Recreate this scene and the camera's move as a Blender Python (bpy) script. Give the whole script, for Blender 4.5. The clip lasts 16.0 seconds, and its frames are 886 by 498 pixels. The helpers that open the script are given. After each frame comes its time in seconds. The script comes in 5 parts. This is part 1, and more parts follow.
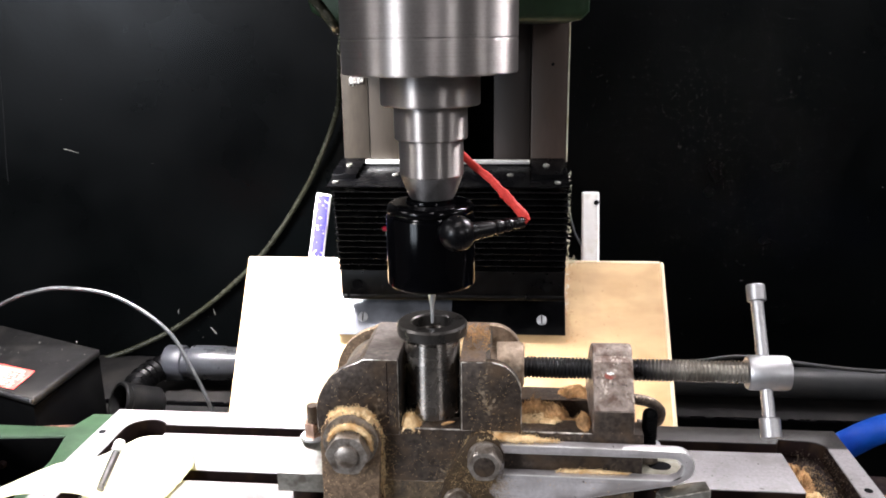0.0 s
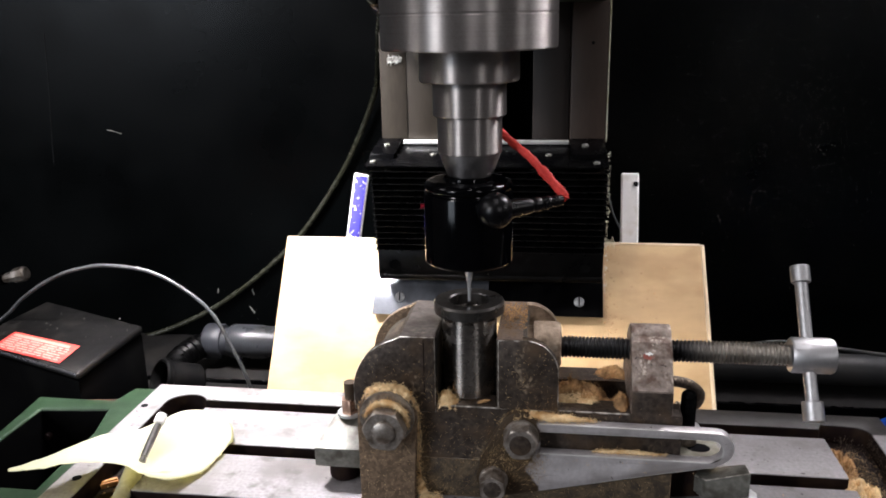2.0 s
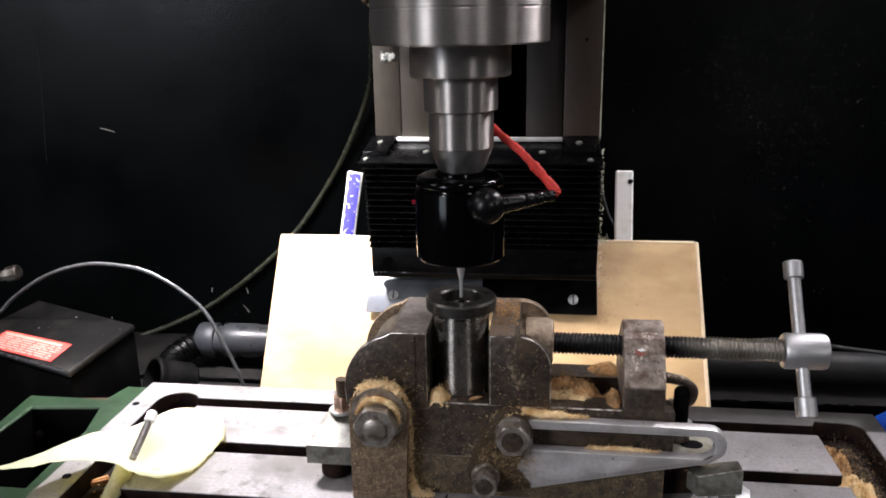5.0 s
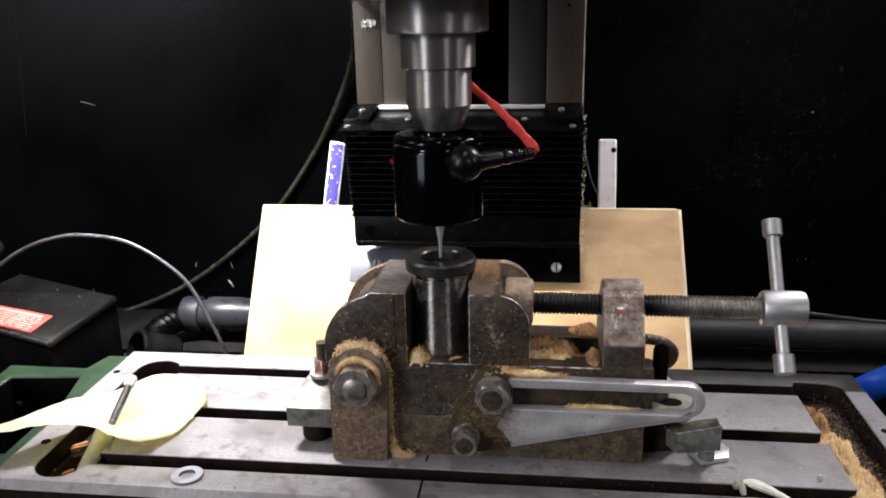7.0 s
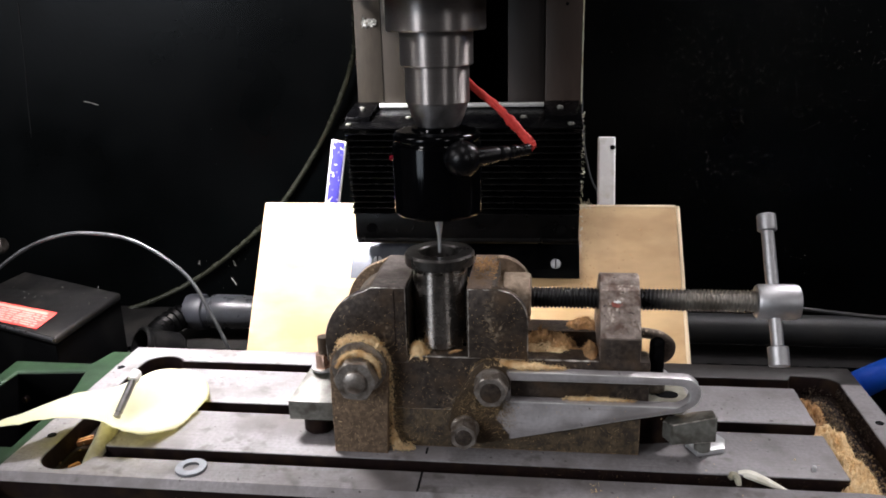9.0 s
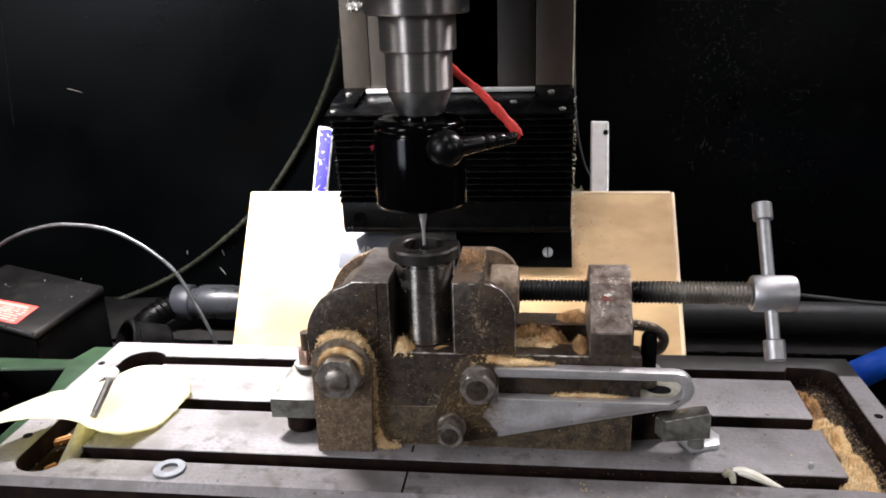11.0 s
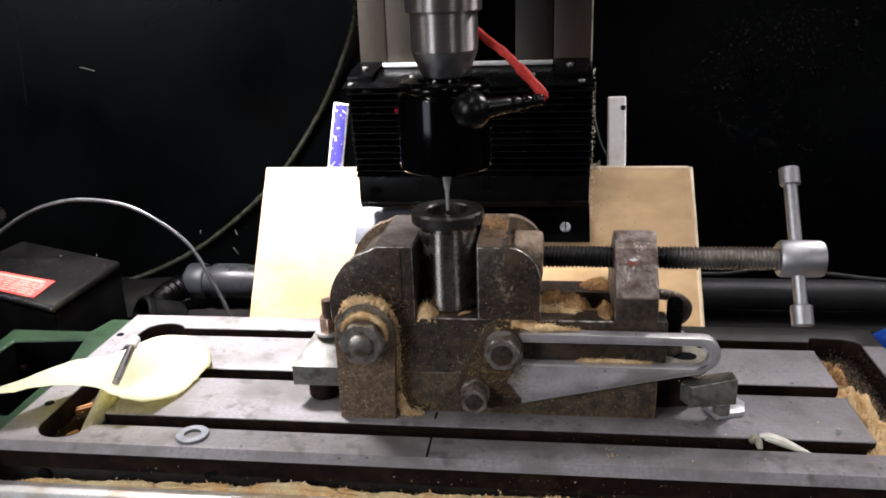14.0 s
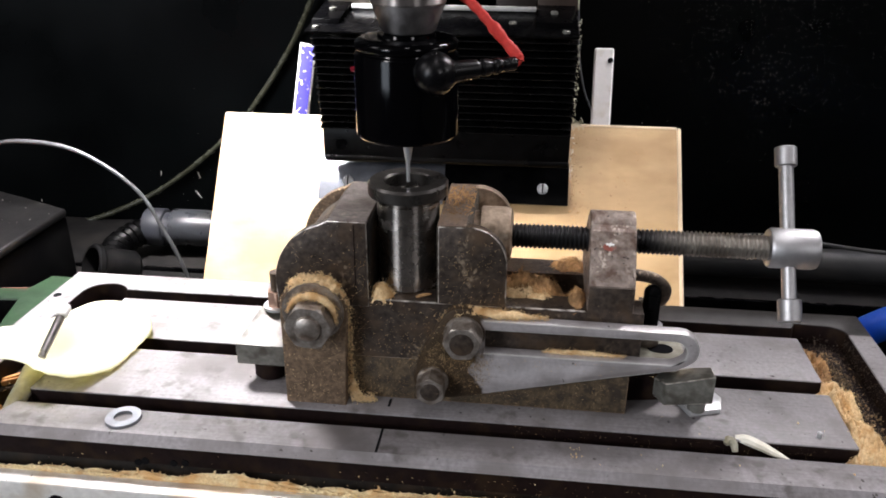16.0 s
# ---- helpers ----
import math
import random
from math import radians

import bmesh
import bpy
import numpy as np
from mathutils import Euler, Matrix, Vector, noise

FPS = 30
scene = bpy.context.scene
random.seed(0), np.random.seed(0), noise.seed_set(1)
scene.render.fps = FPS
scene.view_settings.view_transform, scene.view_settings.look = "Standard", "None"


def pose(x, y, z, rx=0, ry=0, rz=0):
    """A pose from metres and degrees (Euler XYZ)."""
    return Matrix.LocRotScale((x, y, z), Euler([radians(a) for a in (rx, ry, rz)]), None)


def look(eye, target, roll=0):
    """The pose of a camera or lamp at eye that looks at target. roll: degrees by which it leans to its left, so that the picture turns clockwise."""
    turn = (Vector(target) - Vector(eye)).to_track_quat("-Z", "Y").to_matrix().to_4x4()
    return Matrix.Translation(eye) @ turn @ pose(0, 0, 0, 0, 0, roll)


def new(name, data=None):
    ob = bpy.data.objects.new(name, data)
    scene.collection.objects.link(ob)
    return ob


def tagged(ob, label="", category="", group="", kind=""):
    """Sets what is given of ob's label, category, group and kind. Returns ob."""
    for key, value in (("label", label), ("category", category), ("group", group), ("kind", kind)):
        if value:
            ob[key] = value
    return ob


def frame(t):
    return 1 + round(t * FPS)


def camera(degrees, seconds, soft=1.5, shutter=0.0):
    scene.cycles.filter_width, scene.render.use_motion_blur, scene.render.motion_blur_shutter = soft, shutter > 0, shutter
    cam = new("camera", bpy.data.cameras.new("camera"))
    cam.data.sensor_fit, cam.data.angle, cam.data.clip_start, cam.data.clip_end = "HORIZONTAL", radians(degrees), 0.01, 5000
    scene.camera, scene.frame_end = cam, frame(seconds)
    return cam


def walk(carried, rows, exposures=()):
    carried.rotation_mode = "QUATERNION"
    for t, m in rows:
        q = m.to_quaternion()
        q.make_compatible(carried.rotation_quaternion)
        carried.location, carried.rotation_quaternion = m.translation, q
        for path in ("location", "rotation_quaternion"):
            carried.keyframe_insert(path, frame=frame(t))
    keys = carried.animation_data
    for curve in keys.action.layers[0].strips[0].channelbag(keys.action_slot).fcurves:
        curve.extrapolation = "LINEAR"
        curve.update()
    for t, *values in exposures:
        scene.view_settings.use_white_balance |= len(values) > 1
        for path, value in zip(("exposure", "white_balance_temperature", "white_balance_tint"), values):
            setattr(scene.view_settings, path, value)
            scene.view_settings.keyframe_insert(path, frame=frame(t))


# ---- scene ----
cam = camera(57.6, 16.0, soft=1.8)
PATH = [
    (0, (0.00925, -0.00331, 0.25142), (-0.1776, 1.9197, -0.2653), -0.80),
    (0.5, (0.00389, 0.00607, 0.25423), (-0.2535, 1.9167, -0.2778), -0.33),
    (1, (0.00685, -0.00338, 0.24950), (-0.2696, 1.9027, -0.2895), -0.71),
    (1.5, (0.00457, -0.00653, 0.24895), (-0.2847, 1.8962, -0.2951), -0.90),
    (2, (0.00852, -0.00317, 0.24740), (-0.2671, 1.8997, -0.3032), -1.09),
    (2.5, (0.01064, 0.00119, 0.24904), (-0.2516, 1.9070, -0.2980), -1.17),
    (3, (0.01057, 0.00367, 0.24668), (-0.2568, 1.9088, -0.3001), -1.68),
    (5.5, (0.01161, -0.00202, 0.24309), (-0.2507, 1.9026, -0.3080), -0.83),
    (6, (0.01482, 0.00068, 0.23757), (-0.2284, 1.9013, -0.3357), -0.96),
    (6.5, (0.01411, -0.00102, 0.23621), (-0.2291, 1.8963, -0.3476), -0.89),
    (7, (0.01675, -0.00238, 0.23200), (-0.2267, 1.8936, -0.3563), -1.25),
    (7.5, (0.01528, -0.00870, 0.23408), (-0.2351, 1.8852, -0.3578), -1.14),
    (8, (0.01723, -0.00723, 0.23096), (-0.2429, 1.8790, -0.3809), -1.35),
    (8.5, (0.01930, -0.00969, 0.22999), (-0.2244, 1.8840, -0.3654), -1.57),
    (9, (0.01949, -0.00891, 0.23140), (-0.2309, 1.8861, -0.3569), -1.46),
    (11.5, (0.02521, 0.00883, 0.23139), (-0.2188, 1.8897, -0.4033), -1.97),
    (12, (0.02351, 0.00095, 0.22629), (-0.2097, 1.8826, -0.4101), -1.69),
    (12.5, (0.01941, 0.00178, 0.22201), (-0.2127, 1.8810, -0.4219), -0.98),
    (13, (0.01573, 0.00033, 0.21833), (-0.2283, 1.8735, -0.4388), -2.03),
    (13.5, (0.01528, 0.00293, 0.21909), (-0.2357, 1.8835, -0.4137), -2.44),
    (14, (0.01497, 0.00451, 0.21819), (-0.2430, 1.8791, -0.4294), -2.00),
    (14.5, (0.01764, 0.00464, 0.21858), (-0.2356, 1.8726, -0.4497), -1.55),
    (15, (0.02766, 0.02159, 0.21354), (-0.2107, 1.8734, -0.5034), -0.78),
    (15.5, (0.02992, 0.03214, 0.23255), (-0.1562, 1.8768, -0.5174), 0.56),
    (16, (0.02090, 0.04833, 0.22432), (-0.1912, 1.8676, -0.5790), 0.27),
]
walk(cam, [(t, look(eye, target, roll)) for t, eye, target, roll in PATH],
     exposures=[(0.0, 0.62), (0.5, 0.2), (1.0, -0.08), (2.0, -0.24), (3.0, -0.25), (6.5, -0.21), (8.0, -0.36), (9.0, -0.38), (11.5, -0.07), (12.5, -0.08), (13.5, -0.42), (15.0, -0.34), (16.0, -0.10)])

# ---- world and light ----
world = bpy.data.worlds.new("workshop_air")
world.use_nodes = True
world.node_tree.nodes["Background"].inputs[0].default_value = (0.5, 0.55, 0.6, 1)
world.node_tree.nodes["Background"].inputs[1].default_value = 0.006
scene.world = world


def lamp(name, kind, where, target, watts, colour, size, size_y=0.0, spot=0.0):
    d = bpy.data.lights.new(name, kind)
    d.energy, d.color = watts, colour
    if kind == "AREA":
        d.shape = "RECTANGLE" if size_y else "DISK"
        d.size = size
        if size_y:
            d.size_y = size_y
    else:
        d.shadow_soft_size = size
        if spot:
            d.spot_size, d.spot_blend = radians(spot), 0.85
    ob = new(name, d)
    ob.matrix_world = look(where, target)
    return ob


lamp("machine_lamp", "SPOT", (-0.290, 0.555, 0.400), (-0.195, 0.600, -0.01), 48.0, (1.0, 0.96, 0.985), 0.04, spot=84)
lamp("wall_lamp", "AREA", (0.42, 0.74, 0.62), (0.08, 0.38, 0.0), 5.4, (1.0, 0.945, 0.985), 0.06, 0.25)
lamp("overhead_tube", "AREA", (0.10, 0.20, 1.5), (0.10, 0.20, 0), 8.0, (1.0, 0.945, 0.985), 0.12, 1.2)
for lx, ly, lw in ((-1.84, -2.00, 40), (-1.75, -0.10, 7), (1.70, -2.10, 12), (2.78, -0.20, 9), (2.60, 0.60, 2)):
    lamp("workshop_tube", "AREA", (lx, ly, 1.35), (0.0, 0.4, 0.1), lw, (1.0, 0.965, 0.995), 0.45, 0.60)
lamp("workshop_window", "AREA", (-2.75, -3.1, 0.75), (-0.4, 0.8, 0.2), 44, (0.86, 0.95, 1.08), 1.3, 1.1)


# ---- materials ----
def material(name, base, rough=0.5, metal=0.0, grain=0.0, grain_size=200.0, stain=None, stain_size=30.0, stain_amount=0.5,
             bump=0.0, bump_size=800.0, coat=0.0, aniso=0.0, rough_var=0.1, stretch=(1, 1, 1), speck=None, speck_size=600.0, speck_cut=0.7, spec=0.5, detail=6.0, fade=None, patch=None, rear_right=None, lines=None):
    """A node material: a base colour, fine grain, stains with a shape of their own, specks, fine relief."""
    m = bpy.data.materials.new(name)
    m.use_nodes = True
    nt = m.node_tree
    b = nt.nodes["Principled BSDF"]
    b.inputs["Metallic"].default_value = metal
    b.inputs["Roughness"].default_value = rough
    b.inputs["Specular IOR Level"].default_value = spec
    b.inputs["Coat Weight"].default_value = coat
    co = nt.nodes.new("ShaderNodeTexCoord")
    mp = nt.nodes.new("ShaderNodeMapping")
    mp.inputs["Scale"].default_value = stretch
    nt.links.new(co.outputs["Object"], mp.inputs["Vector"])

    def noise_at(size, det, seed):
        n = nt.nodes.new("ShaderNodeTexNoise")
        n.noise_dimensions = "4D"
        n.inputs["W"].default_value = seed
        n.inputs["Scale"].default_value = size
        n.inputs["Detail"].default_value = det
        nt.links.new(mp.outputs["Vector"], n.inputs["Vector"])
        return n.outputs["Fac"]

    def ramp(fac, lo, hi):
        r = nt.nodes.new("ShaderNodeMapRange")
        r.inputs["From Min"].default_value, r.inputs["From Max"].default_value = lo, hi
        nt.links.new(fac, r.inputs["Value"])
        return r.outputs["Result"]

    def mix(fac, a, c):
        x = nt.nodes.new("ShaderNodeMix")
        x.data_type = "RGBA"
        nt.links.new(fac, x.inputs["Factor"])
        for sock, v in (("A", a), ("B", c)):
            s = [i for i in x.inputs if i.name == sock and i.type == "RGBA"][0]
            if isinstance(v, tuple):
                s.default_value = (*v, 1)
            else:
                nt.links.new(v, s)
        return [o for o in x.outputs if o.type == "RGBA"][0]

    colour = None
    g1 = noise_at(grain_size, 5.0, 1.3)
    dark = tuple(c * (1 - grain) for c in base)
    light = tuple(min(1.0, c * (1 + grain)) for c in base)
    colour = mix(ramp(g1, 0.3, 0.7), dark, light)
    if stain:
        s1 = noise_at(stain_size, detail, 7.1)
        colour = mix(ramp(s1, 0.62 - 0.35 * stain_amount, 0.78 - 0.3 * stain_amount), colour, stain)
    if speck:
        s2 = noise_at(speck_size, 2.0, 3.7)
        colour = mix(ramp(s2, speck_cut, speck_cut + 0.03), colour, speck)
    if lines:
        amount, scale = lines
        lm = nt.nodes.new("ShaderNodeMapping")
        lm.inputs["Scale"].default_value = scale
        nt.links.new(co.outputs["Object"], lm.inputs["Vector"])
        ln = nt.nodes.new("ShaderNodeTexNoise")
        ln.inputs["Scale"].default_value, ln.inputs["Detail"].default_value = 1.0, 6.0
        nt.links.new(lm.outputs["Vector"], ln.inputs["Vector"])
        lf = nt.nodes.new("ShaderNodeMapRange")
        lf.inputs["From Min"].default_value, lf.inputs["From Max"].default_value = 0.52, 0.72
        lf.inputs["To Max"].default_value = amount
        nt.links.new(ln.outputs["Fac"], lf.inputs["Value"])
        colour = mix(lf.outputs["Result"], colour, tuple(c * 0.45 for c in base))
    if fade:
        lo, hi, tint, wave = fade
        sx = nt.nodes.new("ShaderNodeSeparateXYZ")
        nt.links.new(co.outputs["Object"], sx.inputs[0])
        ma = nt.nodes.new("ShaderNodeMath")
        ma.operation = "MULTIPLY_ADD"
        nt.links.new(noise_at(110.0, 6.0, 2.2), ma.inputs[0])
        ma.inputs[1].default_value = wave
        nt.links.new(sx.outputs["X"], ma.inputs[2])
        colour = mix(ramp(ma.outputs[0], lo + wave / 2, hi + wave / 2), tint, colour)
    if patch:
        tint, psize, pcut, fine = patch
        pm = nt.nodes.new("ShaderNodeMath")
        pm.operation = "MULTIPLY"
        nt.links.new(ramp(noise_at(psize, 3.0, 5.9), pcut, pcut + 0.10), pm.inputs[0])
        nt.links.new(ramp(noise_at(fine, 3.0, 8.3), 0.50, 0.62), pm.inputs[1])
        colour = mix(pm.outputs[0], colour, tint)
    # a tint beyond ox in X and oy in Y, with a wavering edge
    if rear_right:
        ox, oy, tint = rear_right
        sp = nt.nodes.new("ShaderNodeSeparateXYZ")
        nt.links.new(co.outputs["Object"], sp.inputs[0])
        om = nt.nodes.new("ShaderNodeMath")
        om.operation = "MULTIPLY"
        wob = nt.nodes.new("ShaderNodeMath")
        wob.operation = "MULTIPLY_ADD"
        nt.links.new(noise_at(40.0, 5.0, 6.6), wob.inputs[0])
        wob.inputs[1].default_value = 0.06
        nt.links.new(sp.outputs["X"], wob.inputs[2])
        nt.links.new(ramp(wob.outputs[0], ox, ox + 0.04), om.inputs[0])
        nt.links.new(ramp(sp.outputs["Y"], oy, oy + 0.002), om.inputs[1])
        colour = mix(om.outputs[0], colour, tint)
    nt.links.new(colour, b.inputs["Base Color"])
    if rough_var:
        rv = ramp(noise_at(stain_size * 2.3, 6.0, 4.4), 0.3, 0.7)
        ad = nt.nodes.new("ShaderNodeMapRange")
        ad.inputs["To Min"].default_value, ad.inputs["To Max"].default_value = max(0.02, rough - rough_var), min(1, rough + rough_var)
        nt.links.new(rv, ad.inputs["Value"])
        nt.links.new(ad.outputs["Result"], b.inputs["Roughness"])
    if bump:
        bp = nt.nodes.new("ShaderNodeBump")
        bp.inputs["Strength"].default_value = bump
        bp.inputs["Distance"].default_value = 0.0005
        nt.links.new(noise_at(bump_size, 5.0, 9.0), bp.inputs["Height"])
        nt.links.new(bp.outputs["Normal"], b.inputs["Normal"])
    if aniso:
        tn = nt.nodes.new("ShaderNodeTangent")
        tn.direction_type, tn.axis = "RADIAL", "Z"
        b.inputs["Anisotropic"].default_value = aniso
        b.inputs["Anisotropic Rotation"].default_value = 0.25
        nt.links.new(tn.outputs["Tangent"], b.inputs["Tangent"])
    return m


M_TURNED = material("turned_steel", (0.345, 0.32, 0.308), 0.46, 0.88, 0.08, 900, (0.40, 0.375, 0.36), 60, 0.3, aniso=1.0, rough_var=0.02, lines=(0.18, (25, 25, 1500)))
M_TABLE = material("ground_cast_iron", (0.235, 0.223, 0.229), 0.52, 0.14, 0.18, 500, (0.165, 0.153, 0.152), 45, 0.5, bump=0.3, bump_size=1300, speck=(0.045, 0.038, 0.034), speck_size=330, speck_cut=0.69, rough_var=0.08, spec=0.4, lines=(0.30, (14, 900, 900)), patch=((0.125, 0.114, 0.112), 42, 0.50, 130))
# as M_TABLE, with a near-black rear right corner
M_RIM = material("ground_rim_iron", (0.235, 0.223, 0.229), 0.52, 0.14, 0.18, 500, (0.165, 0.153, 0.152), 45, 0.5, bump=0.3, bump_size=1300, speck=(0.045, 0.038, 0.034), speck_size=330, speck_cut=0.69, rough_var=0.08, spec=0.4, lines=(0.30, (14, 900, 900)), patch=((0.125, 0.114, 0.112), 42, 0.50, 130), rear_right=(0.09, 0.055, (0.012, 0.010, 0.009)))
# near-black: the slots and the trough carry their shade in this colour
M_SLOT = material("dark_iron_and_slot_shade", (0.0105, 0.0058, 0.0056), 0.65, 0.0, 0.3, 300, (0.022, 0.013, 0.008), 90, 0.35, bump=0.3, spec=0.08)
M_FACE = material("oily_cast_iron", (0.014, 0.012, 0.0105), 0.5, 0.1, 0.35, 350, (0.035, 0.024, 0.016), 60, 0.35, bump=0.3, speck=(0.40, 0.31, 0.20), speck_size=620, speck_cut=0.735, spec=0.2)
M_VISE = material("blackened_vise_steel", (0.058, 0.045, 0.036), 0.42, 0.45, 0.6, 420, (0.098, 0.066, 0.042), 70, 0.38, bump=0.55, bump_size=900, speck=(0.55, 0.43, 0.29), speck_size=800, speck_cut=0.705, patch=((0.30, 0.24, 0.17), 60, 0.575, 520))
M_VTOP = material("worn_vise_steel", (0.130, 0.112, 0.102), 0.55, 0.25, 0.35, 420, (0.055, 0.042, 0.032), 70, 0.5, bump=0.4, speck=(0.33, 0.28, 0.22), speck_size=500, speck_cut=0.72, patch=((0.24, 0.20, 0.165), 60, 0.55, 300))
M_JAWTOP = material("dusty_jaw_steel", (0.14, 0.100, 0.074), 0.6, 0.25, 0.35, 420, (0.17, 0.11, 0.062), 130, 0.35, bump=0.4, speck=(0.5, 0.40, 0.27), speck_size=500, speck_cut=0.70, patch=((0.36, 0.26, 0.16), 80, 0.55, 300))
M_NUTBLOCK = material("speckled_nut_steel", (0.25, 0.205, 0.175), 0.55, 0.4, 0.35, 380, (0.11, 0.07, 0.052), 190, 0.5, bump=0.4, speck=(0.05, 0.035, 0.03), speck_size=520, speck_cut=0.65, patch=((0.55, 0.47, 0.40), 120, 0.55, 600))
M_TAN = material("tan_dusted_steel", (0.42, 0.325, 0.24), 0.5, 0.4, 0.3, 420, (0.15, 0.105, 0.07), 130, 0.45, bump=0.3, patch=((0.45, 0.38, 0.3), 90, 0.55, 300))
M_RUST = material("dusty_brown_steel", (0.19, 0.130, 0.082), 0.75, 0.15, 0.5, 620, (0.105, 0.072, 0.045), 260, 0.5, bump=0.8, bump_size=1400, speck=(0.70, 0.50, 0.28), speck_size=900, speck_cut=0.655)
M_BASE = material("dark_crusted_iron", (0.105, 0.076, 0.044), 0.7, 0.1, 0.6, 500, (0.040, 0.029, 0.020), 190, 0.55, bump=0.9, bump_size=1400, speck=(0.48, 0.34, 0.19), speck_size=900, speck_cut=0.70)
M_EDGE = material("worn_and_lit_edge", (0.70, 0.66, 0.60), 0.38, 0.7, 0.3, 500, (0.09, 0.075, 0.06), 190, 0.6)
M_BUSHDARK = material("dark_bush_flange", (0.085, 0.08, 0.075), 0.33, 0.85, 0.12, 600, (0.06, 0.055, 0.05), 90, 0.4)
M_NOSE = material("matt_ground_nose", (0.30, 0.29, 0.29), 0.45, 1.0, 0.08, 900, (0.22, 0.21, 0.21), 120, 0.4, aniso=0.6)
M_SHANK = material("dark_polished_shank", (0.30, 0.29, 0.28), 0.30, 1.0, 0.06, 300, (0.13, 0.12, 0.115), 60, 0.3, rough_var=0.03)
# case plastic; on the bracket pocket the same black is painted shade
M_CASE_SHADE = material("black_case_and_pocket_shade", (0.0016, 0.0016, 0.0018), 0.5, 0.0, 0.25, 200, (0.003, 0.003, 0.003), 25, 0.4, spec=0.03)
M_ARM = material("zinc_plated_arm", (0.60, 0.575, 0.585), 0.42, 0.6, 0.1, 500, (0.40, 0.375, 0.37), 45, 0.4, bump=0.08, speck=(0.10, 0.08, 0.06), speck_size=330, speck_cut=0.71, fade=(0.010, 0.013, (0.075, 0.052, 0.032), 0.030), lines=(0.35, (40, 300, 700)))
M_BOLT = material("worn_bolt_steel", (0.38, 0.345, 0.31), 0.38, 0.75, 0.25, 600, (0.15, 0.12, 0.095), 150, 0.5, bump=0.2)
M_ZINC = material("bright_zinc", (0.58, 0.59, 0.60), 0.36, 0.6, 0.06, 500, (0.48, 0.48, 0.48), 120, 0.3, bump=0.05)
M_CHROME = material("polished_steel", (0.45, 0.45, 0.46), 0.46, 0.92, 0.06, 500, (0.36, 0.36, 0.36), 200, 0.3, rough_var=0.05, bump=0.04)
M_THREAD = material("screw_thread_steel", (0.36, 0.335, 0.30), 0.34, 0.85, 0.2, 400, (0.16, 0.135, 0.11), 40, 0.45, fade=(0.085, 0.105, (0.05, 0.05, 0.052), 0.01))
M_BUSH = material("oiled_bush_steel", (0.45, 0.42, 0.39), 0.27, 1.0, 0.1, 600, (0.25, 0.235, 0.22), 80, 0.35, rough_var=0.04, aniso=0.95)
M_GLOSS = material("black_gloss_anodising", (0.0010, 0.0010, 0.0014), 0.11, 0.0, 0.2, 300, rough_var=0.03, spec=0.13)
M_PLUG = material("black_moulded_plug", (0.002, 0.002, 0.0025), 0.32, 0.0, 0.2, 300, spec=0.22)
M_WASHER = material("dull_zinc_washer", (0.22, 0.23, 0.25), 0.42, 0.55, 0.1, 400, (0.30, 0.31, 0.34), 120, 0.4)
M_COLLAR = material("dark_grey_collar", (0.030, 0.032, 0.038), 0.4, 0.0, 0.15, 120, (0.02, 0.02, 0.024), 40, 0.4)
M_RUBBER = material("black_rubber", (0.0010, 0.0010, 0.0011), 0.34, 0.0, 0.3, 300, (0.003, 0.003, 0.003), 60, 0.3, bump=0.15, speck=(0.3, 0.26, 0.2), speck_size=900, speck_cut=0.80, spec=0.10)
M_PLEAT = material("black_pleated_cloth", (0.0010, 0.0010, 0.0011), 0.30, 0.0, 0.3, 300, (0.004, 0.004, 0.004), 60, 0.3, bump=0.2, speck=(0.3, 0.26, 0.2), speck_size=900, speck_cut=0.80, spec=0.08)
# paler than the pleats: light caught on the folds, put into the colour
M_CREST = material("lit_pleat_edge", (0.0022, 0.0022, 0.0024), 0.4, 0.0, 0.5, 300, (0.004, 0.004, 0.004), 60, 0.5, spec=0.16)
M_BLACKSHEET = material("black_painted_sheet", (0.0010, 0.0010, 0.0012), 0.26, 0.0, 0.2, 300, (0.003, 0.003, 0.003), 40, 0.4, bump=0.1, speck=(0.4, 0.36, 0.3), speck_size=700, speck_cut=0.80, spec=0.02)
M_BACK = material("black_painted_board", (0.0006, 0.0009, 0.0010), 0.32, 0.0, 0.3, 25, (0.0011, 0.0016, 0.0017), 4, 0.4, bump=0.25, bump_size=180, spec=0.10)
M_GREEN = material("green_machine_paint", (0.017, 0.037, 0.0175), 0.42, 0.0, 0.18, 120, (0.011, 0.024, 0.012), 25, 0.4, bump=0.15, bump_size=350, speck=(0.008, 0.02, 0.01), speck_size=300, speck_cut=0.75, spec=0.3)
M_BOARD = material("varnished_plywood", (0.56, 0.385, 0.196), 0.5, 0.0, 0.09, 45, (0.44, 0.29, 0.135), 18, 0.5, bump=0.05, stretch=(1, 2.2, 2.2), lines=(0.22, (30, 4, 4)), speck=(0.3, 0.2, 0.1), speck_size=90, speck_cut=0.79)
M_BANDING = material("pale_edge_banding", (0.74, 0.60, 0.40), 0.4, 0.0, 0.06, 60, (0.62, 0.47, 0.28), 20, 0.3)
# paler than the clamp steel: light inside the arm slot put into colour
M_STRAP = material("pale_lit_strap", (0.30, 0.29, 0.235), 0.5, 0.2, 0.15, 400, (0.20, 0.185, 0.14), 110, 0.45, bump=0.15)
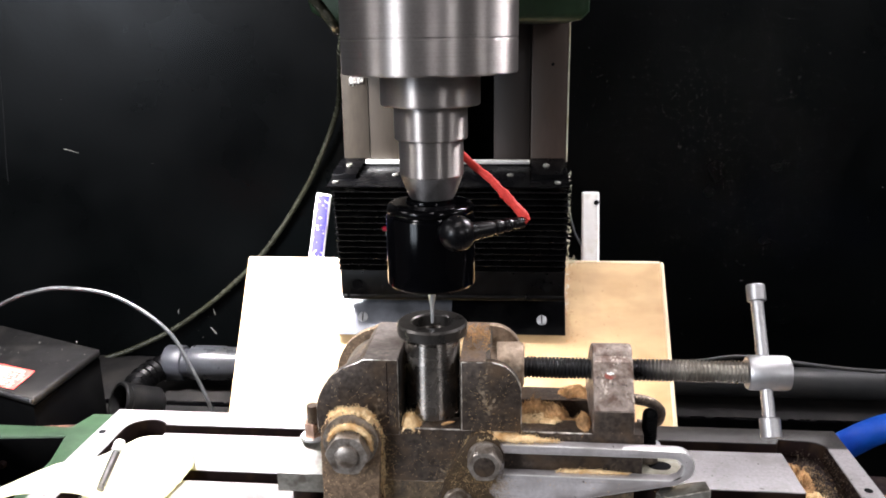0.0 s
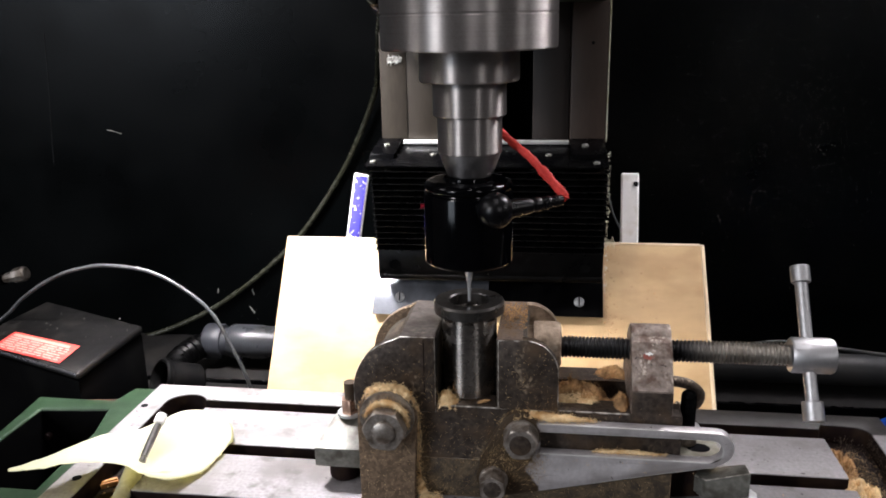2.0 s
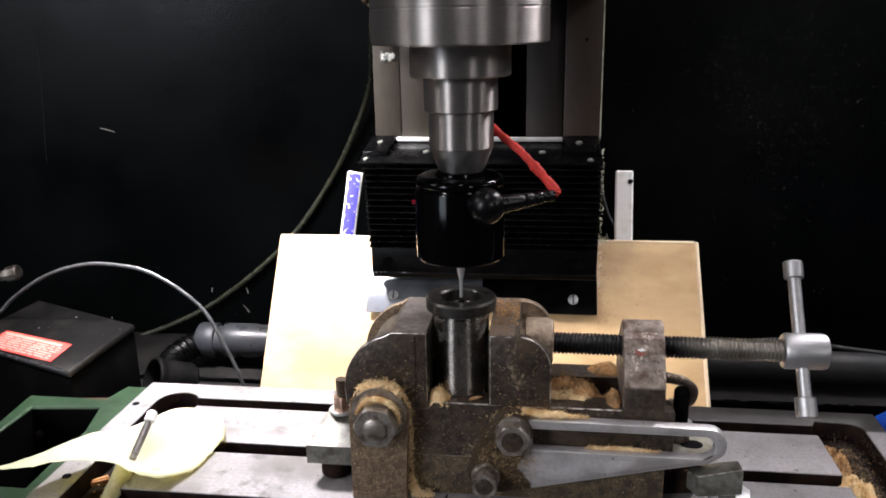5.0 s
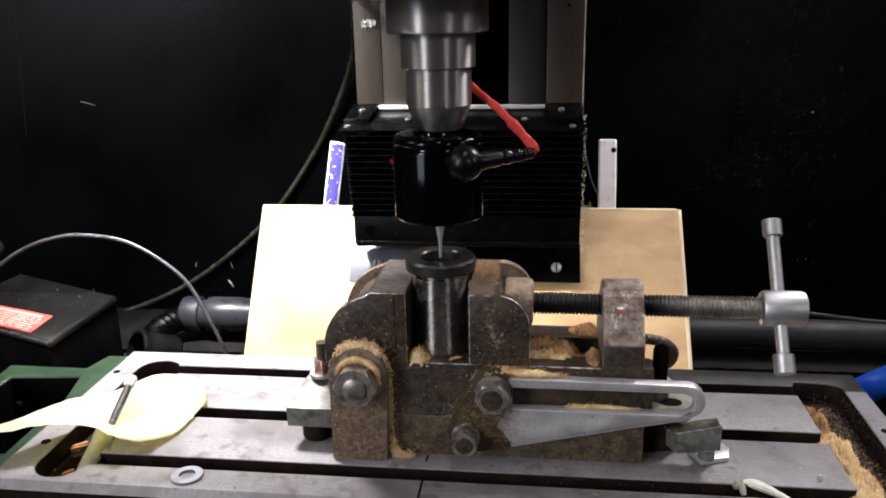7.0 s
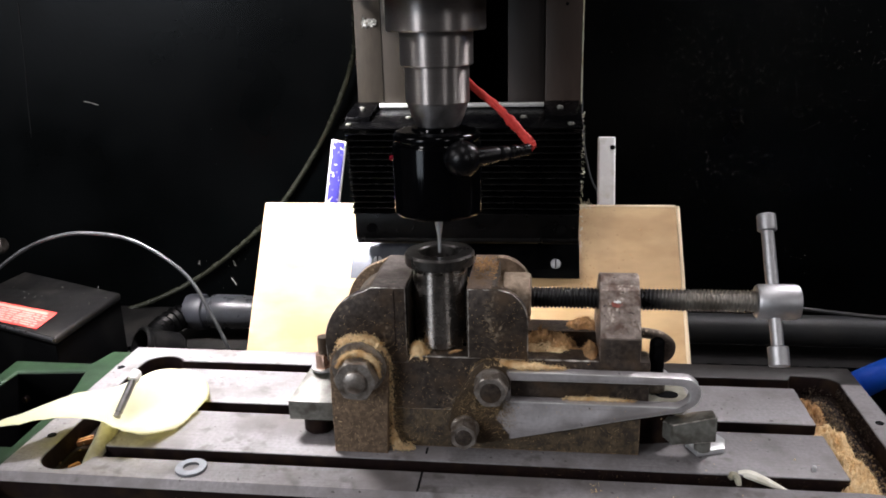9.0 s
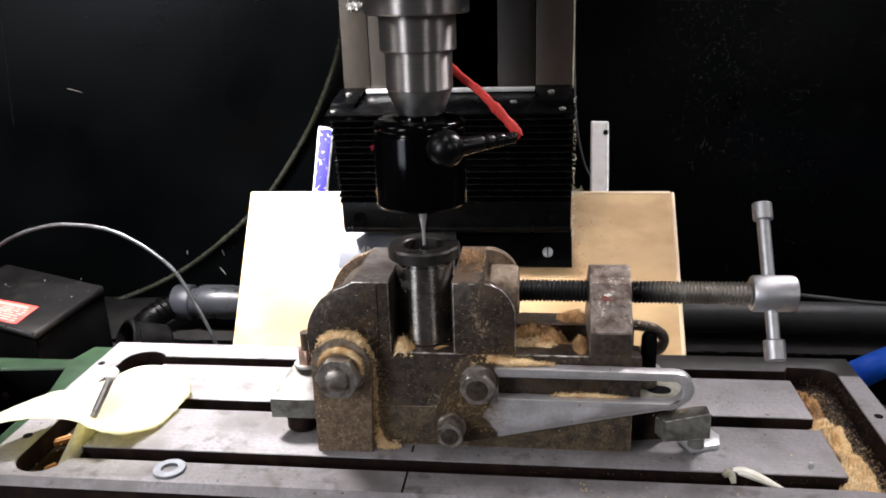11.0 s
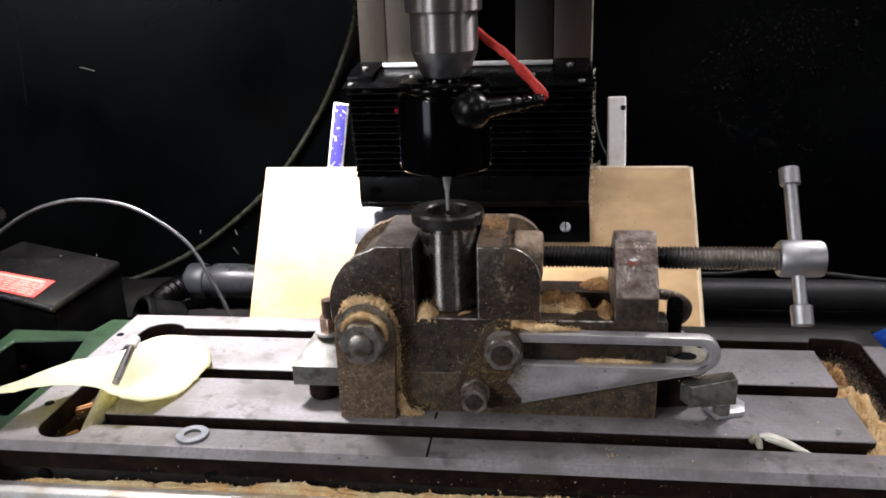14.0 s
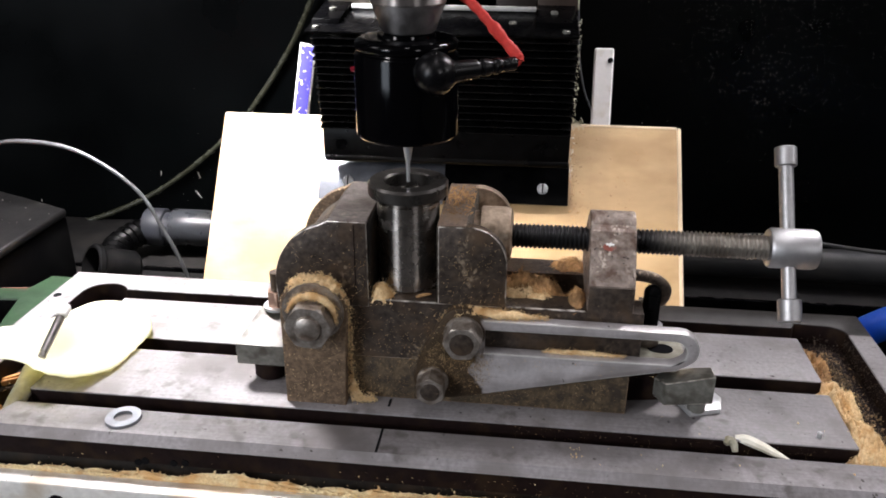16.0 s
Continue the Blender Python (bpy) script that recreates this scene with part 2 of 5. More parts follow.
M_DARKBROWN = material("dark_brown_jaw_flank", (0.050, 0.037, 0.025), 0.7, 0.1, 0.5, 500, (0.10, 0.072, 0.043), 140, 0.4, bump=0.6, bump_size=1200, speck=(0.30, 0.22, 0.13), speck_size=700, speck_cut=0.70)
M_CHIPWOOD = material("orange_splinter_wood", (0.50, 0.24, 0.085), 0.7, 0.0, 0.3, 300, (0.30, 0.13, 0.05), 120, 0.4, stretch=(0.3, 1, 1))
M_SHAVING = material("orange_shavings", (0.46, 0.22, 0.09), 0.8, 0.0, 0.4, 300, (0.20, 0.085, 0.035), 90, 0.45, bump=0.8)
M_COLUMN_DARK = material("dark_inner_way_steel", (0.017, 0.011, 0.009), 0.5, 0.2, 0.15, 300, (0.014, 0.010, 0.008), 20, 0.5, bump=0.1, stretch=(1, 1, 0.25))
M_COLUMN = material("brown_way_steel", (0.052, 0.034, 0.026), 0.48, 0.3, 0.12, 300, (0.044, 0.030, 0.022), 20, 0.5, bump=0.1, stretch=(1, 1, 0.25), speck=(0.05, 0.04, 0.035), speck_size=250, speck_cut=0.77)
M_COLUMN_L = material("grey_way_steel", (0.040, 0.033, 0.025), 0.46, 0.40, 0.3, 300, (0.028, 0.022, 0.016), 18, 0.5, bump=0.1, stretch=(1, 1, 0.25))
M_ALU = material("bare_aluminium", (0.72, 0.72, 0.70), 0.35, 0.6, 0.07, 300, (0.55, 0.53, 0.48), 50, 0.35, bump=0.06)
M_RAIL = material("rubbed_aluminium_rail", (0.80, 0.78, 0.74), 0.52, 0.55, 0.1, 300, (0.60, 0.52, 0.42), 50, 0.4, bump=0.1, speck=(0.2, 0.15, 0.1), speck_size=300, speck_cut=0.74)
M_WHITE = material("white_plastic", (0.84, 0.84, 0.82), 0.45, 0.0, 0.04, 200, (0.66, 0.64, 0.56), 60, 0.25)
M_BLUE = material("blue_printed_strip", (0.050, 0.042, 0.30), 0.45, 0.0, 0.1, 300, speck=(0.75, 0.75, 0.78), speck_size=260, speck_cut=0.61)
M_RED = material("red_heatshrink", (0.60, 0.05, 0.04), 0.6, 0.0, 0.15, 500, (0.45, 0.03, 0.025), 150, 0.4, bump=0.4, bump_size=700, spec=0.2)
M_LED = material("crimson_lamp_lens", (0.22, 0.008, 0.02), 0.15, 0.0, 0.1, 300)
M_OLDRED = material("worn_red_paint", (0.26, 0.07, 0.05), 0.6, 0.0, 0.3, 900, (0.2, 0.15, 0.12), 300, 0.5)
M_REDLABEL = material("red_label_print", (0.72, 0.06, 0.05), 0.4, 0.0, 0.08, 300, (0.78, 0.2, 0.17), 80, 0.35)
M_LABELWHITE = material("pale_label_print", (0.78, 0.36, 0.31), 0.45, 0.0, 0.05, 300)
M_BOX = material("dusty_black_box", (0.0045, 0.0042, 0.0042), 0.45, 0.0, 0.4, 300, (0.027, 0.0245, 0.022), 30, 0.42, bump=0.2, speck=(0.4, 0.37, 0.33), speck_size=260, speck_cut=0.77, spec=0.25)
M_PVC = material("grey_plastic_pipe", (0.030, 0.032, 0.036), 0.32, 0.0, 0.2, 120, (0.022, 0.022, 0.023), 45, 0.5, speck=(0.25, 0.24, 0.22), speck_size=300, speck_cut=0.76, bump=0.1, spec=0.4)
M_PIPE = material("dark_grey_pipe", (0.020, 0.021, 0.022), 0.5, 0.0, 0.2, 100, (0.03, 0.029, 0.028), 20, 0.4, spec=0.3)
M_HOSEBLUE = material("blue_ribbed_hose", (0.006, 0.085, 0.45), 0.4, 0.0, 0.08, 200)
M_CABLE = material("grey_metal_conduit", (0.10, 0.103, 0.107), 0.46, 0.4, 0.1, 300, (0.06, 0.06, 0.06), 90, 0.4)
M_TUBE = material("clear_yellowed_tube", (0.028, 0.029, 0.019), 0.26, 0.0, 0.15, 60)
M_DUST = material("wood_dust", (0.88, 0.63, 0.36), 0.95, 0.0, 0.24, 900, (0.64, 0.39, 0.17), 160, 0.4, bump=1.0, bump_size=1800, spec=0.2)
M_DUSTDARK = material("oily_wood_dust", (0.52, 0.30, 0.13), 0.85, 0.0, 0.35, 700, (0.20, 0.115, 0.05), 110, 0.5, bump=1.0, bump_size=1500)
M_CRUST = material("oily_crust", (0.26, 0.175, 0.085), 0.6, 0.1, 0.6, 900, (0.09, 0.06, 0.032), 200, 0.5)
M_PALEDUST = material("pale_wood_dust", (0.90, 0.68, 0.40), 0.95, 0.0, 0.25, 900, (0.74, 0.46, 0.20), 90, 0.4, bump=1.0, bump_size=1500, spec=0.2)
M_CHIP = material("pale_swarf", (0.55, 0.52, 0.47), 0.5, 0.2, 0.2, 300)
M_CLAMP = material("grey_clamp_steel", (0.165, 0.164, 0.145), 0.42, 0.3, 0.25, 420, (0.080, 0.074, 0.060), 160, 0.45, bump=0.1, speck=(0.4, 0.33, 0.25), speck_size=600, speck_cut=0.77)
M_COPPER = material("copper_coloured_nut", (0.42, 0.27, 0.2), 0.28, 0.9, 0.1, 300)
M_INK = material("black_recess", (0.006, 0.006, 0.007), 0.8, 0.0, 0.1, 300, spec=0.05)
M_GLOWBLOCK = material("orange_glow_colour", (0.055, 0.018, 0.008), 0.8, 0.0, 0.4, 200, (0.02, 0.009, 0.005), 60, 0.5, bump=0.3)
M_PEEL = material("pale_peel", (0.62, 0.60, 0.46), 0.6, 0.0, 0.1, 300, (0.42, 0.38, 0.24), 90, 0.4)
M_WHITEPEEL = material("white_peel", (0.82, 0.79, 0.68), 0.6, 0.0, 0.08, 300, (0.62, 0.57, 0.44), 120, 0.35)
M_ROLL = material("dull_pale_roll", (0.46, 0.44, 0.35), 0.4, 0.0, 0.1, 300, (0.26, 0.24, 0.16), 90, 0.4)
M_CUFF = material("dusty_black_rubber", (0.0025, 0.0025, 0.0026), 0.42, 0.0, 0.4, 200, (0.011, 0.010, 0.0095), 60, 0.42, bump=0.2, spec=0.18)
M_SCRATCH = material("dull_scratch", (0.007, 0.008, 0.009), 0.6, 0.0, 0.5, 90, (0.002, 0.002, 0.002), 40, 0.5)
M_BENCH = material("dusty_dark_bench", (0.009, 0.0085, 0.0085), 0.7, 0.0, 0.3, 120, (0.018, 0.0165, 0.015), 22, 0.45, bump=0.3, speck=(0.3, 0.27, 0.22), speck_size=320, speck_cut=0.77, spec=0.15)
M_ROOM = material("workshop_wall_paint", (0.26, 0.24, 0.22), 0.8, 0.0, 0.12, 8, (0.16, 0.14, 0.12), 1.5, 0.5)
M_FLOOR = material("workshop_concrete", (0.07, 0.07, 0.07), 0.8, 0.0, 0.15, 15, (0.045, 0.045, 0.045), 2, 0.4)
M_PLATE = material("galvanised_strip", (0.13, 0.137, 0.155), 0.42, 0.6, 0.12, 200, (0.08, 0.085, 0.095), 40, 0.4)

M_PAPER = material("yellow_note_paper", (0.92, 0.92, 0.76), 0.75, 0.0, 0.03, 120)
nt = M_PAPER.node_tree
tl = nt.nodes.new("ShaderNodeBsdfTranslucent")
tl.inputs[0].default_value = (0.85, 0.83, 0.36, 1)
ms = nt.nodes.new("ShaderNodeMixShader")
ms.inputs[0].default_value = 0.38
nt.links.new(nt.nodes["Principled BSDF"].outputs[0], ms.inputs[1])
nt.links.new(tl.outputs[0], ms.inputs[2])
tp = nt.nodes.new("ShaderNodeBsdfTransparent")
tp.inputs[0].default_value = (0.95, 0.86, 0.34, 1)
mt2 = nt.nodes.new("ShaderNodeMixShader")
mt2.inputs[0].default_value = 0.22
nt.links.new(ms.outputs[0], mt2.inputs[1])
nt.links.new(tp.outputs[0], mt2.inputs[2])
nt.links.new(mt2.outputs[0], nt.nodes["Material Output"].inputs[0])


# ---- mesh helpers ----
def part(name, bm, mat, parent=None, label="", smooth=0.6, sides=None, edge=None, up=0.35):
    me = bpy.data.meshes.new(name)
    bmesh.ops.recalc_face_normals(bm, faces=bm.faces)
    if smooth:
        for f in bm.faces:
            f.smooth = True
        for e in bm.edges:
            if len(e.link_faces) == 2 and e.calc_face_angle(0) > smooth:
                e.smooth = False
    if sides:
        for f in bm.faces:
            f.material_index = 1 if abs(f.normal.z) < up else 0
    bm.to_mesh(me)
    bm.free()
    me.materials.append(mat)
    if sides or edge:
        me.materials.append(sides or edge)
    ob = new(name, me)
    if parent:
        ob.parent = parent
    if label:
        ob["label"] = label
    return ob


def thing(name, where, label, category, group="", kind=""):
    ob = new(name)
    ob.location = where
    ob.empty_display_size = 0.01
    return tagged(ob, label, category, group, kind)


def local(ob, *bms):
    """Moves meshes given in world places into the frame of a thing at ob.location."""
    for bm in bms:
        bmesh.ops.translate(bm, verts=bm.verts, vec=-Vector(ob.location))


def box(x0, x1, y0, y1, z0, z1, bevel=0.0006, seg=2):
    bm = bmesh.new()
    bmesh.ops.create_cube(bm, size=1, matrix=Matrix.LocRotScale(((x0 + x1) / 2, (y0 + y1) / 2, (z0 + z1) / 2), None, (x1 - x0, y1 - y0, z1 - z0)))
    if bevel:
        bmesh.ops.bevel(bm, geom=bm.edges[:], offset=bevel, segments=seg, affect="EDGES", profile=0.5)
    return bm


def prism(points, lo, hi, axis="y", bevel=0.0006, seg=2):
    """A polygon drawn in the two other axes, drawn out along axis from lo to hi."""
    bm = bmesh.new()
    def at(p, h):
        return {"x": (h, p[0], p[1]), "y": (p[0], h, p[1]), "z": (p[0], p[1], h)}[axis]
    a = [bm.verts.new(at(p, lo)) for p in points]
    b = [bm.verts.new(at(p, hi)) for p in points]
    bm.faces.new(a)
    bm.faces.new(b[::-1])
    n = len(points)
    for i in range(n):
        bm.faces.new((a[i], b[i], b[(i + 1) % n], a[(i + 1) % n]))
    bmesh.ops.recalc_face_normals(bm, faces=bm.faces)
    if bevel:
        caps = [e for e in bm.edges if all(len(f.verts) == n for f in e.link_faces) or any(len(f.verts) == n for f in e.link_faces)]
        res = bmesh.ops.bevel(bm, geom=caps, offset=bevel, segments=seg, affect="EDGES", profile=0.5)
        for f in res["faces"]:
            f.material_index = 1
    return bm


def lathe(profile, seg=48, axis="z", where=(0, 0, 0), closed=False):
    """Turns a profile of (radius, height) about an axis."""
    bm = bmesh.new()
    rings = []
    for r, h in profile:
        ring = []
        for i in range(seg):
            a = 2 * math.pi * i / seg
            ring.append(bm.verts.new((r * math.cos(a), r * math.sin(a), h)))
        rings.append(ring)
    pairs = list(zip(rings, rings[1:])) + ([(rings[-1], rings[0])] if closed else [])
    for p, q in pairs:
        for i in range(seg):
            j = (i + 1) % seg
            bm.faces.new((p[i], p[j], q[j], q[i]))
    if not closed:
        bm.faces.new(rings[0][::-1])
        bm.faces.new(rings[-1])
    turn = {"z": Matrix.Identity(4), "x": Matrix.Rotation(radians(90), 4, "Y"), "y": Matrix.Rotation(radians(-90), 4, "X")}[axis]
    bmesh.ops.transform(bm, matrix=Matrix.Translation(where) @ turn, verts=bm.verts)
    return bm


def spline(points, per=8):
    """A smooth line through the points."""
    p = [Vector(q) for q in points]
    p = [2 * p[0] - p[1]] + p + [2 * p[-1] - p[-2]]
    out = []
    for i in range(1, len(p) - 2):
        for k in range(per):
            t = k / per
            out.append(0.5 * ((2 * p[i]) + (p[i + 1] - p[i - 1]) * t + (2 * p[i - 1] - 5 * p[i] + 4 * p[i + 1] - p[i + 2]) * t * t
                              + (3 * p[i] - p[i - 1] - 3 * p[i + 1] + p[i + 2]) * t ** 3))
    out.append(p[-2])
    return out


def tube(points, radius, seg=12, radii=None):
    bm = bmesh.new()
    rings = []
    up = Vector((0, 0, 1))
    n = len(points)
    side = None
    for i, p in enumerate(points):
        d = (points[min(i + 1, n - 1)] - points[max(i - 1, 0)]).normalized()
        if side is None:
            side = d.cross(up if abs(d.z) < 0.9 else Vector((1, 0, 0))).normalized()
        side = (side - d * side.dot(d)).normalized()
        other = d.cross(side)
        r = radii[i] if radii else radius
        rings.append([bm.verts.new(p + r * (math.cos(2 * math.pi * k / seg) * side + math.sin(2 * math.pi * k / seg) * other)) for k in range(seg)])
    for a, b in zip(rings, rings[1:]):
        for k in range(seg):
            j = (k + 1) % seg
            bm.faces.new((a[k], a[j], b[j], b[k]))
    bm.faces.new(rings[0][::-1])
    bm.faces.new(rings[-1])
    return bm


def rod(a, b, radius, seg=20):
    return tube([Vector(a), Vector(b)], radius, seg)


def hexagon(where, across, thick, turn=0.0, axis="y", hole=0.0):
    """A bolt head or nut: corners cut by a cone, its face towards minus axis."""
    r = across / math.sqrt(3)
    bm = bmesh.new()
    rings = []
    for k in range(3):
        ring = []
        for i in range(36):
            a = 2 * math.pi * i / 36
            c = across / 2 / math.cos((a + math.pi / 6) % (math.pi / 3) - math.pi / 6)
            q = min(c, r * 0.90) if k == 0 else c
            h = (0.0, 0.00005 + 0.75 * max(0.0, c - r * 0.90), thick)[k]
            ring.append(bm.verts.new((q * math.cos(a + turn), h, q * math.sin(a + turn))))
        rings.append(ring)
    for p, q in zip(rings, rings[1:]):
        for i in range(36):
            j = (i + 1) % 36
            bm.faces.new((p[i], p[j], q[j], q[i]))
    bm.faces.new(rings[0])
    bm.faces.new(rings[-1][::-1])
    m = {"y": Matrix.Identity(4), "z": Matrix.Rotation(radians(-90), 4, "X")}[axis]
    bmesh.ops.transform(bm, matrix=Matrix.Translation(where) @ m, verts=bm.verts)
    return bm


def join(*bms):
    out = bmesh.new()
    for bm in bms:
        me = bpy.data.meshes.new("tmp")
        bm.to_mesh(me)
        bm.free()
        out.from_mesh(me)
        bpy.data.meshes.remove(me)
    return out


def arc(cx, cy, r, a0, a1, n=10):
    return [(cx + r * math.cos(radians(a0 + (a1 - a0) * i / n)), cy + r * math.sin(radians(a0 + (a1 - a0) * i / n))) for i in range(n + 1)]


def heap(rng, cx, cy, z, rx, ry, h, n=26, rough=0.35, turn=0.0, power=1.3):
    """A mound of dust with an uneven outline, on a level at z."""
    bm = bmesh.new()
    seed = rng.uniform(0, 50)
    grid = {}
    for i in range(n + 1):
        for j in range(n + 1):
            u, v = 2 * i / n - 1, 2 * j / n - 1
            q = noise.fractal(Vector((u * 2.2 + seed, v * 2.2, seed)), 0.7, 2.2, 5)
            d = math.sqrt(u * u + v * v) * (1 + 0.35 * q)
            fall = max(0.0, 1 - d * d) ** power
            fine = noise.fractal(Vector((u * 9 + seed, v * 9, 3)), 0.6, 2.1, 4)
            hh = h * fall * (1 + rough * q + 0.30 * fine) - (0.0012 if fall <= 0.0 else 0)
            x, y = u * rx, v * ry
            c, s = math.cos(turn), math.sin(turn)
            grid[i, j] = bm.verts.new((cx + c * x - s * y, cy + s * x + c * y, z + hh))
    for i in range(n):
        for j in range(n):
            q = (grid[i, j], grid[i + 1, j], grid[i + 1, j + 1], grid[i, j + 1])
            if max(k.co.z for k in q) > z - 0.0005:
                bm.faces.new(q)
    bmesh.ops.delete(bm, geom=[k for k in bm.verts if not k.link_faces], context="VERTS")
    return bm


def grains(rng, places, lo, hi, flat=0.6):
    """Loose grains and chips, each a small uneven lump, at the places given."""
    verts, faces = [], []
    for p in places:
        s = rng.uniform(lo, hi)
        e = Euler([rng.uniform(0, 6.28) for _ in range(3)]).to_matrix()
        k = len(verts)
        sx, sy, sz = s * rng.uniform(0.7, 1.8), s * rng.uniform(0.6, 1.1), s * flat * rng.uniform(0.4, 1.0)
        for q in ((sx, 0, 0), (-sx, 0, 0), (0, sy, 0), (0, -sy, 0), (0, 0, sz), (0, 0, -sz)):
            verts.append(Vector(p) + e @ Vector(q))
        for f in ((0, 2, 4), (2, 1, 4), (1, 3, 4), (3, 0, 4), (2, 0, 5), (1, 2, 5), (3, 1, 5), (0, 3, 5)):
            faces.append([k + i for i in f])
    me = bpy.data.meshes.new("grains")
    me.from_pydata(verts, [], faces)
    bm = bmesh.new()
    bm.from_mesh(me)
    bpy.data.meshes.remove(me)
    return bm


def stuff(name, bm, mat, label, category):
    ob = part(name, bm, mat, smooth=3.2)
    return tagged(ob, label, category, kind="stuff")


RNG = random.Random(4)

# ---- the setting ----
def structure(name, bm, mat, label=""):
    return tagged(part(name, bm, mat), label, "", "", "structure")


structure("wall_north", box(-3.6, 3.6, 0.833, 0.863, -1.0, 1.6, 0.001), M_BACK, "black painted backboard behind the milling machine, dusty")
structure("wall_south", box(-3.6, 3.6, -4.1, -4.0, -1.0, 1.6, 0), M_ROOM)
structure("wall_west", box(-3.7, -3.6, -4.1, 0.863, -1.0, 1.6, 0), M_ROOM)
structure("wall_east", box(3.6, 3.7, -4.1, 0.863, -1.0, 1.6, 0), M_ROOM)
structure("floor", box(-3.7, 3.7, -4.1, 0.863, -1.1, -1.0, 0), M_FLOOR)
structure("ceiling", box(-3.7, 3.7, -4.1, 0.863, 1.6, 1.7, 0), M_ROOM)

# ---- machine table ----
table = thing("milling_table", (-0.03, 0.41, -0.06), "ground cast-iron milling table with three T-slots, dusty with sawdust", "machine table")
XL, XR, YF, YB = -0.268, 0.213, 0.3275, 0.4905
SL, SR = -0.2215, 0.1715


def table_rim():
    bm = bmesh.new()
    outer = [(XL, YF), (XR, YF), (XR, YB), (XL, YB)]
    inner = arc(-0.236, 0.350, 0.0145, 180, 320, 12) + [(SL, 0.3495), (SR + 0.004, 0.3495), (0.188, 0.3480)] + arc(0.1900, 0.3570, 0.0095, -80, 0, 7)
    inner += arc(0.1915, 0.466, 0.0095, 0, 85, 6) + [(0.1745, 0.4765), (SR, 0.4705), (-0.226, 0.4705)] + arc(-0.2375, 0.463, 0.0145, 35, 180, 12)
    def loop(pts):
        vs = [bm.verts.new((x, y, 0)) for x, y in pts]
        return [bm.edges.new((vs[i], vs[(i + 1) % len(vs)])) for i in range(len(vs))]
    edges = loop(outer) + loop(inner)
    bmesh.ops.triangle_fill(bm, use_beauty=True, use_dissolve=True, edges=edges)
    top = bm.faces[:]
    res = bmesh.ops.extrude_face_region(bm, geom=top)
    bmesh.ops.translate(bm, verts=[v for v in res["geom"] if isinstance(v, bmesh.types.BMVert)], vec=(0, 0, -0.013))
    bmesh.ops.recalc_face_normals(bm, faces=bm.faces)
    rim = [e for e in bm.edges if all(abs(v.co.z) < 1e-6 for v in e.verts) and len(e.link_faces) == 2 and e.calc_face_angle(0) > 0.8]
    front = [e for e in rim if all(abs(v.co.y - YF) < 1e-5 for v in e.verts)]
    rest = [e for e in rim if e not in front]
    bmesh.ops.bevel(bm, geom=front, offset=0.0038, segments=1, affect="EDGES", profile=0.5)
    rest = [e for e in rest if e.is_valid]
    bmesh.ops.bevel(bm, geom=rest, offset=0.0009, segments=2, affect="EDGES", profile=0.5)
    return bm


bms = {"rim": table_rim(), "a": box(SL, SR, 0.3600, 0.4030, -0.013, 0, 0.0007), "b": box(SL, SR, 0.4145, 0.4590, -0.013, 0, 0.0007),
       "bed": box(XL + 0.001, XR - 0.001, YF + 0.0015, YB - 0.0015, -0.033, -0.013, 0.001)}
local(table, *bms.values())
# upright faces take M_SLOT, so the shade in the slots is painted
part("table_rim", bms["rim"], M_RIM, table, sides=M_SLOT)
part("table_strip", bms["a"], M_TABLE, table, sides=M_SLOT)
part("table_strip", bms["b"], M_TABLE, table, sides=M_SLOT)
part("table_bed", bms["bed"], M_FACE, table, "dark oily iron body under the slots")
# slot floor, with the same shade in its colour
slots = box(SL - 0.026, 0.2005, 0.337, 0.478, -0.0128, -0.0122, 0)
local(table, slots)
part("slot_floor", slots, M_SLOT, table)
for x, z, r in ((-0.2395, -0.0170, 0.0031), (-0.1510, -0.0128, 0.0018), (-0.1475, -0.0117, 0.0018), (-0.1340, -0.0118, 0.0017), (-0.1285, -0.0112, 0.0017)):
    h = lathe([(r, 0), (r, 0.0012)], 20, "y", (x, YF - 0.0003, z))
    local(table, h)
    part("bolt_hole", h, M_INK, table)
for x, y, r in ((-0.2635, 0.457, 0.0024), (-0.258, 0.368, 0.0026), (0.2065, 0.419, 0.0023), (0.2068, 0.374, 0.0023)):
    h = lathe([(r, -0.0004), (r, 0.0003)], 20, "z", (x, y, 0))
    local(table, h)
    part("oil_hole", h, M_INK, table)
for x, y0, y1 in ((-0.0415, 0.3315, 0.3485), (-0.042, 0.3665, 0.3725)):
    h = box(x - 0.0005, x + 0.0005, y0, y1, -0.0002, 0.0003, 0)
    local(table, h)
    part("datum_mark", h, M_INK, table)
# only the lit crescent of each drill mark, painted in bright zinc
for x, y in ((-0.1885, 0.4470), (-0.1718, 0.4474)):
    h = prism(arc(x, y, 0.0036, 75, 290, 14) + arc(x + 0.0011, y + 0.0004, 0.0030, 290, 75, 14), -0.0003, 0.00025, "z", 0)
    local(table, h)
    part("drill_dimple", h, M_ZINC, table, "shallow drill mark, drawn as its lit crescent")

# saddle rail in front of the table, with its dust ledge
rail = thing("front_rail", (-0.03, 0.318, -0.05), "bare aluminium rail with holes along the front of the table", "rail")
b1 = box(-0.36, 0.116, 0.3150, 0.3240, -0.060, -0.0190, 0.0012)
b2 = box(-0.36, 0.30, 0.3240, 0.338, -0.060, -0.0335, 0.0005)
local(rail, b1, b2)
part("bar", b1, M_RAIL, rail)
part("ledge", b2, M_FACE, rail)
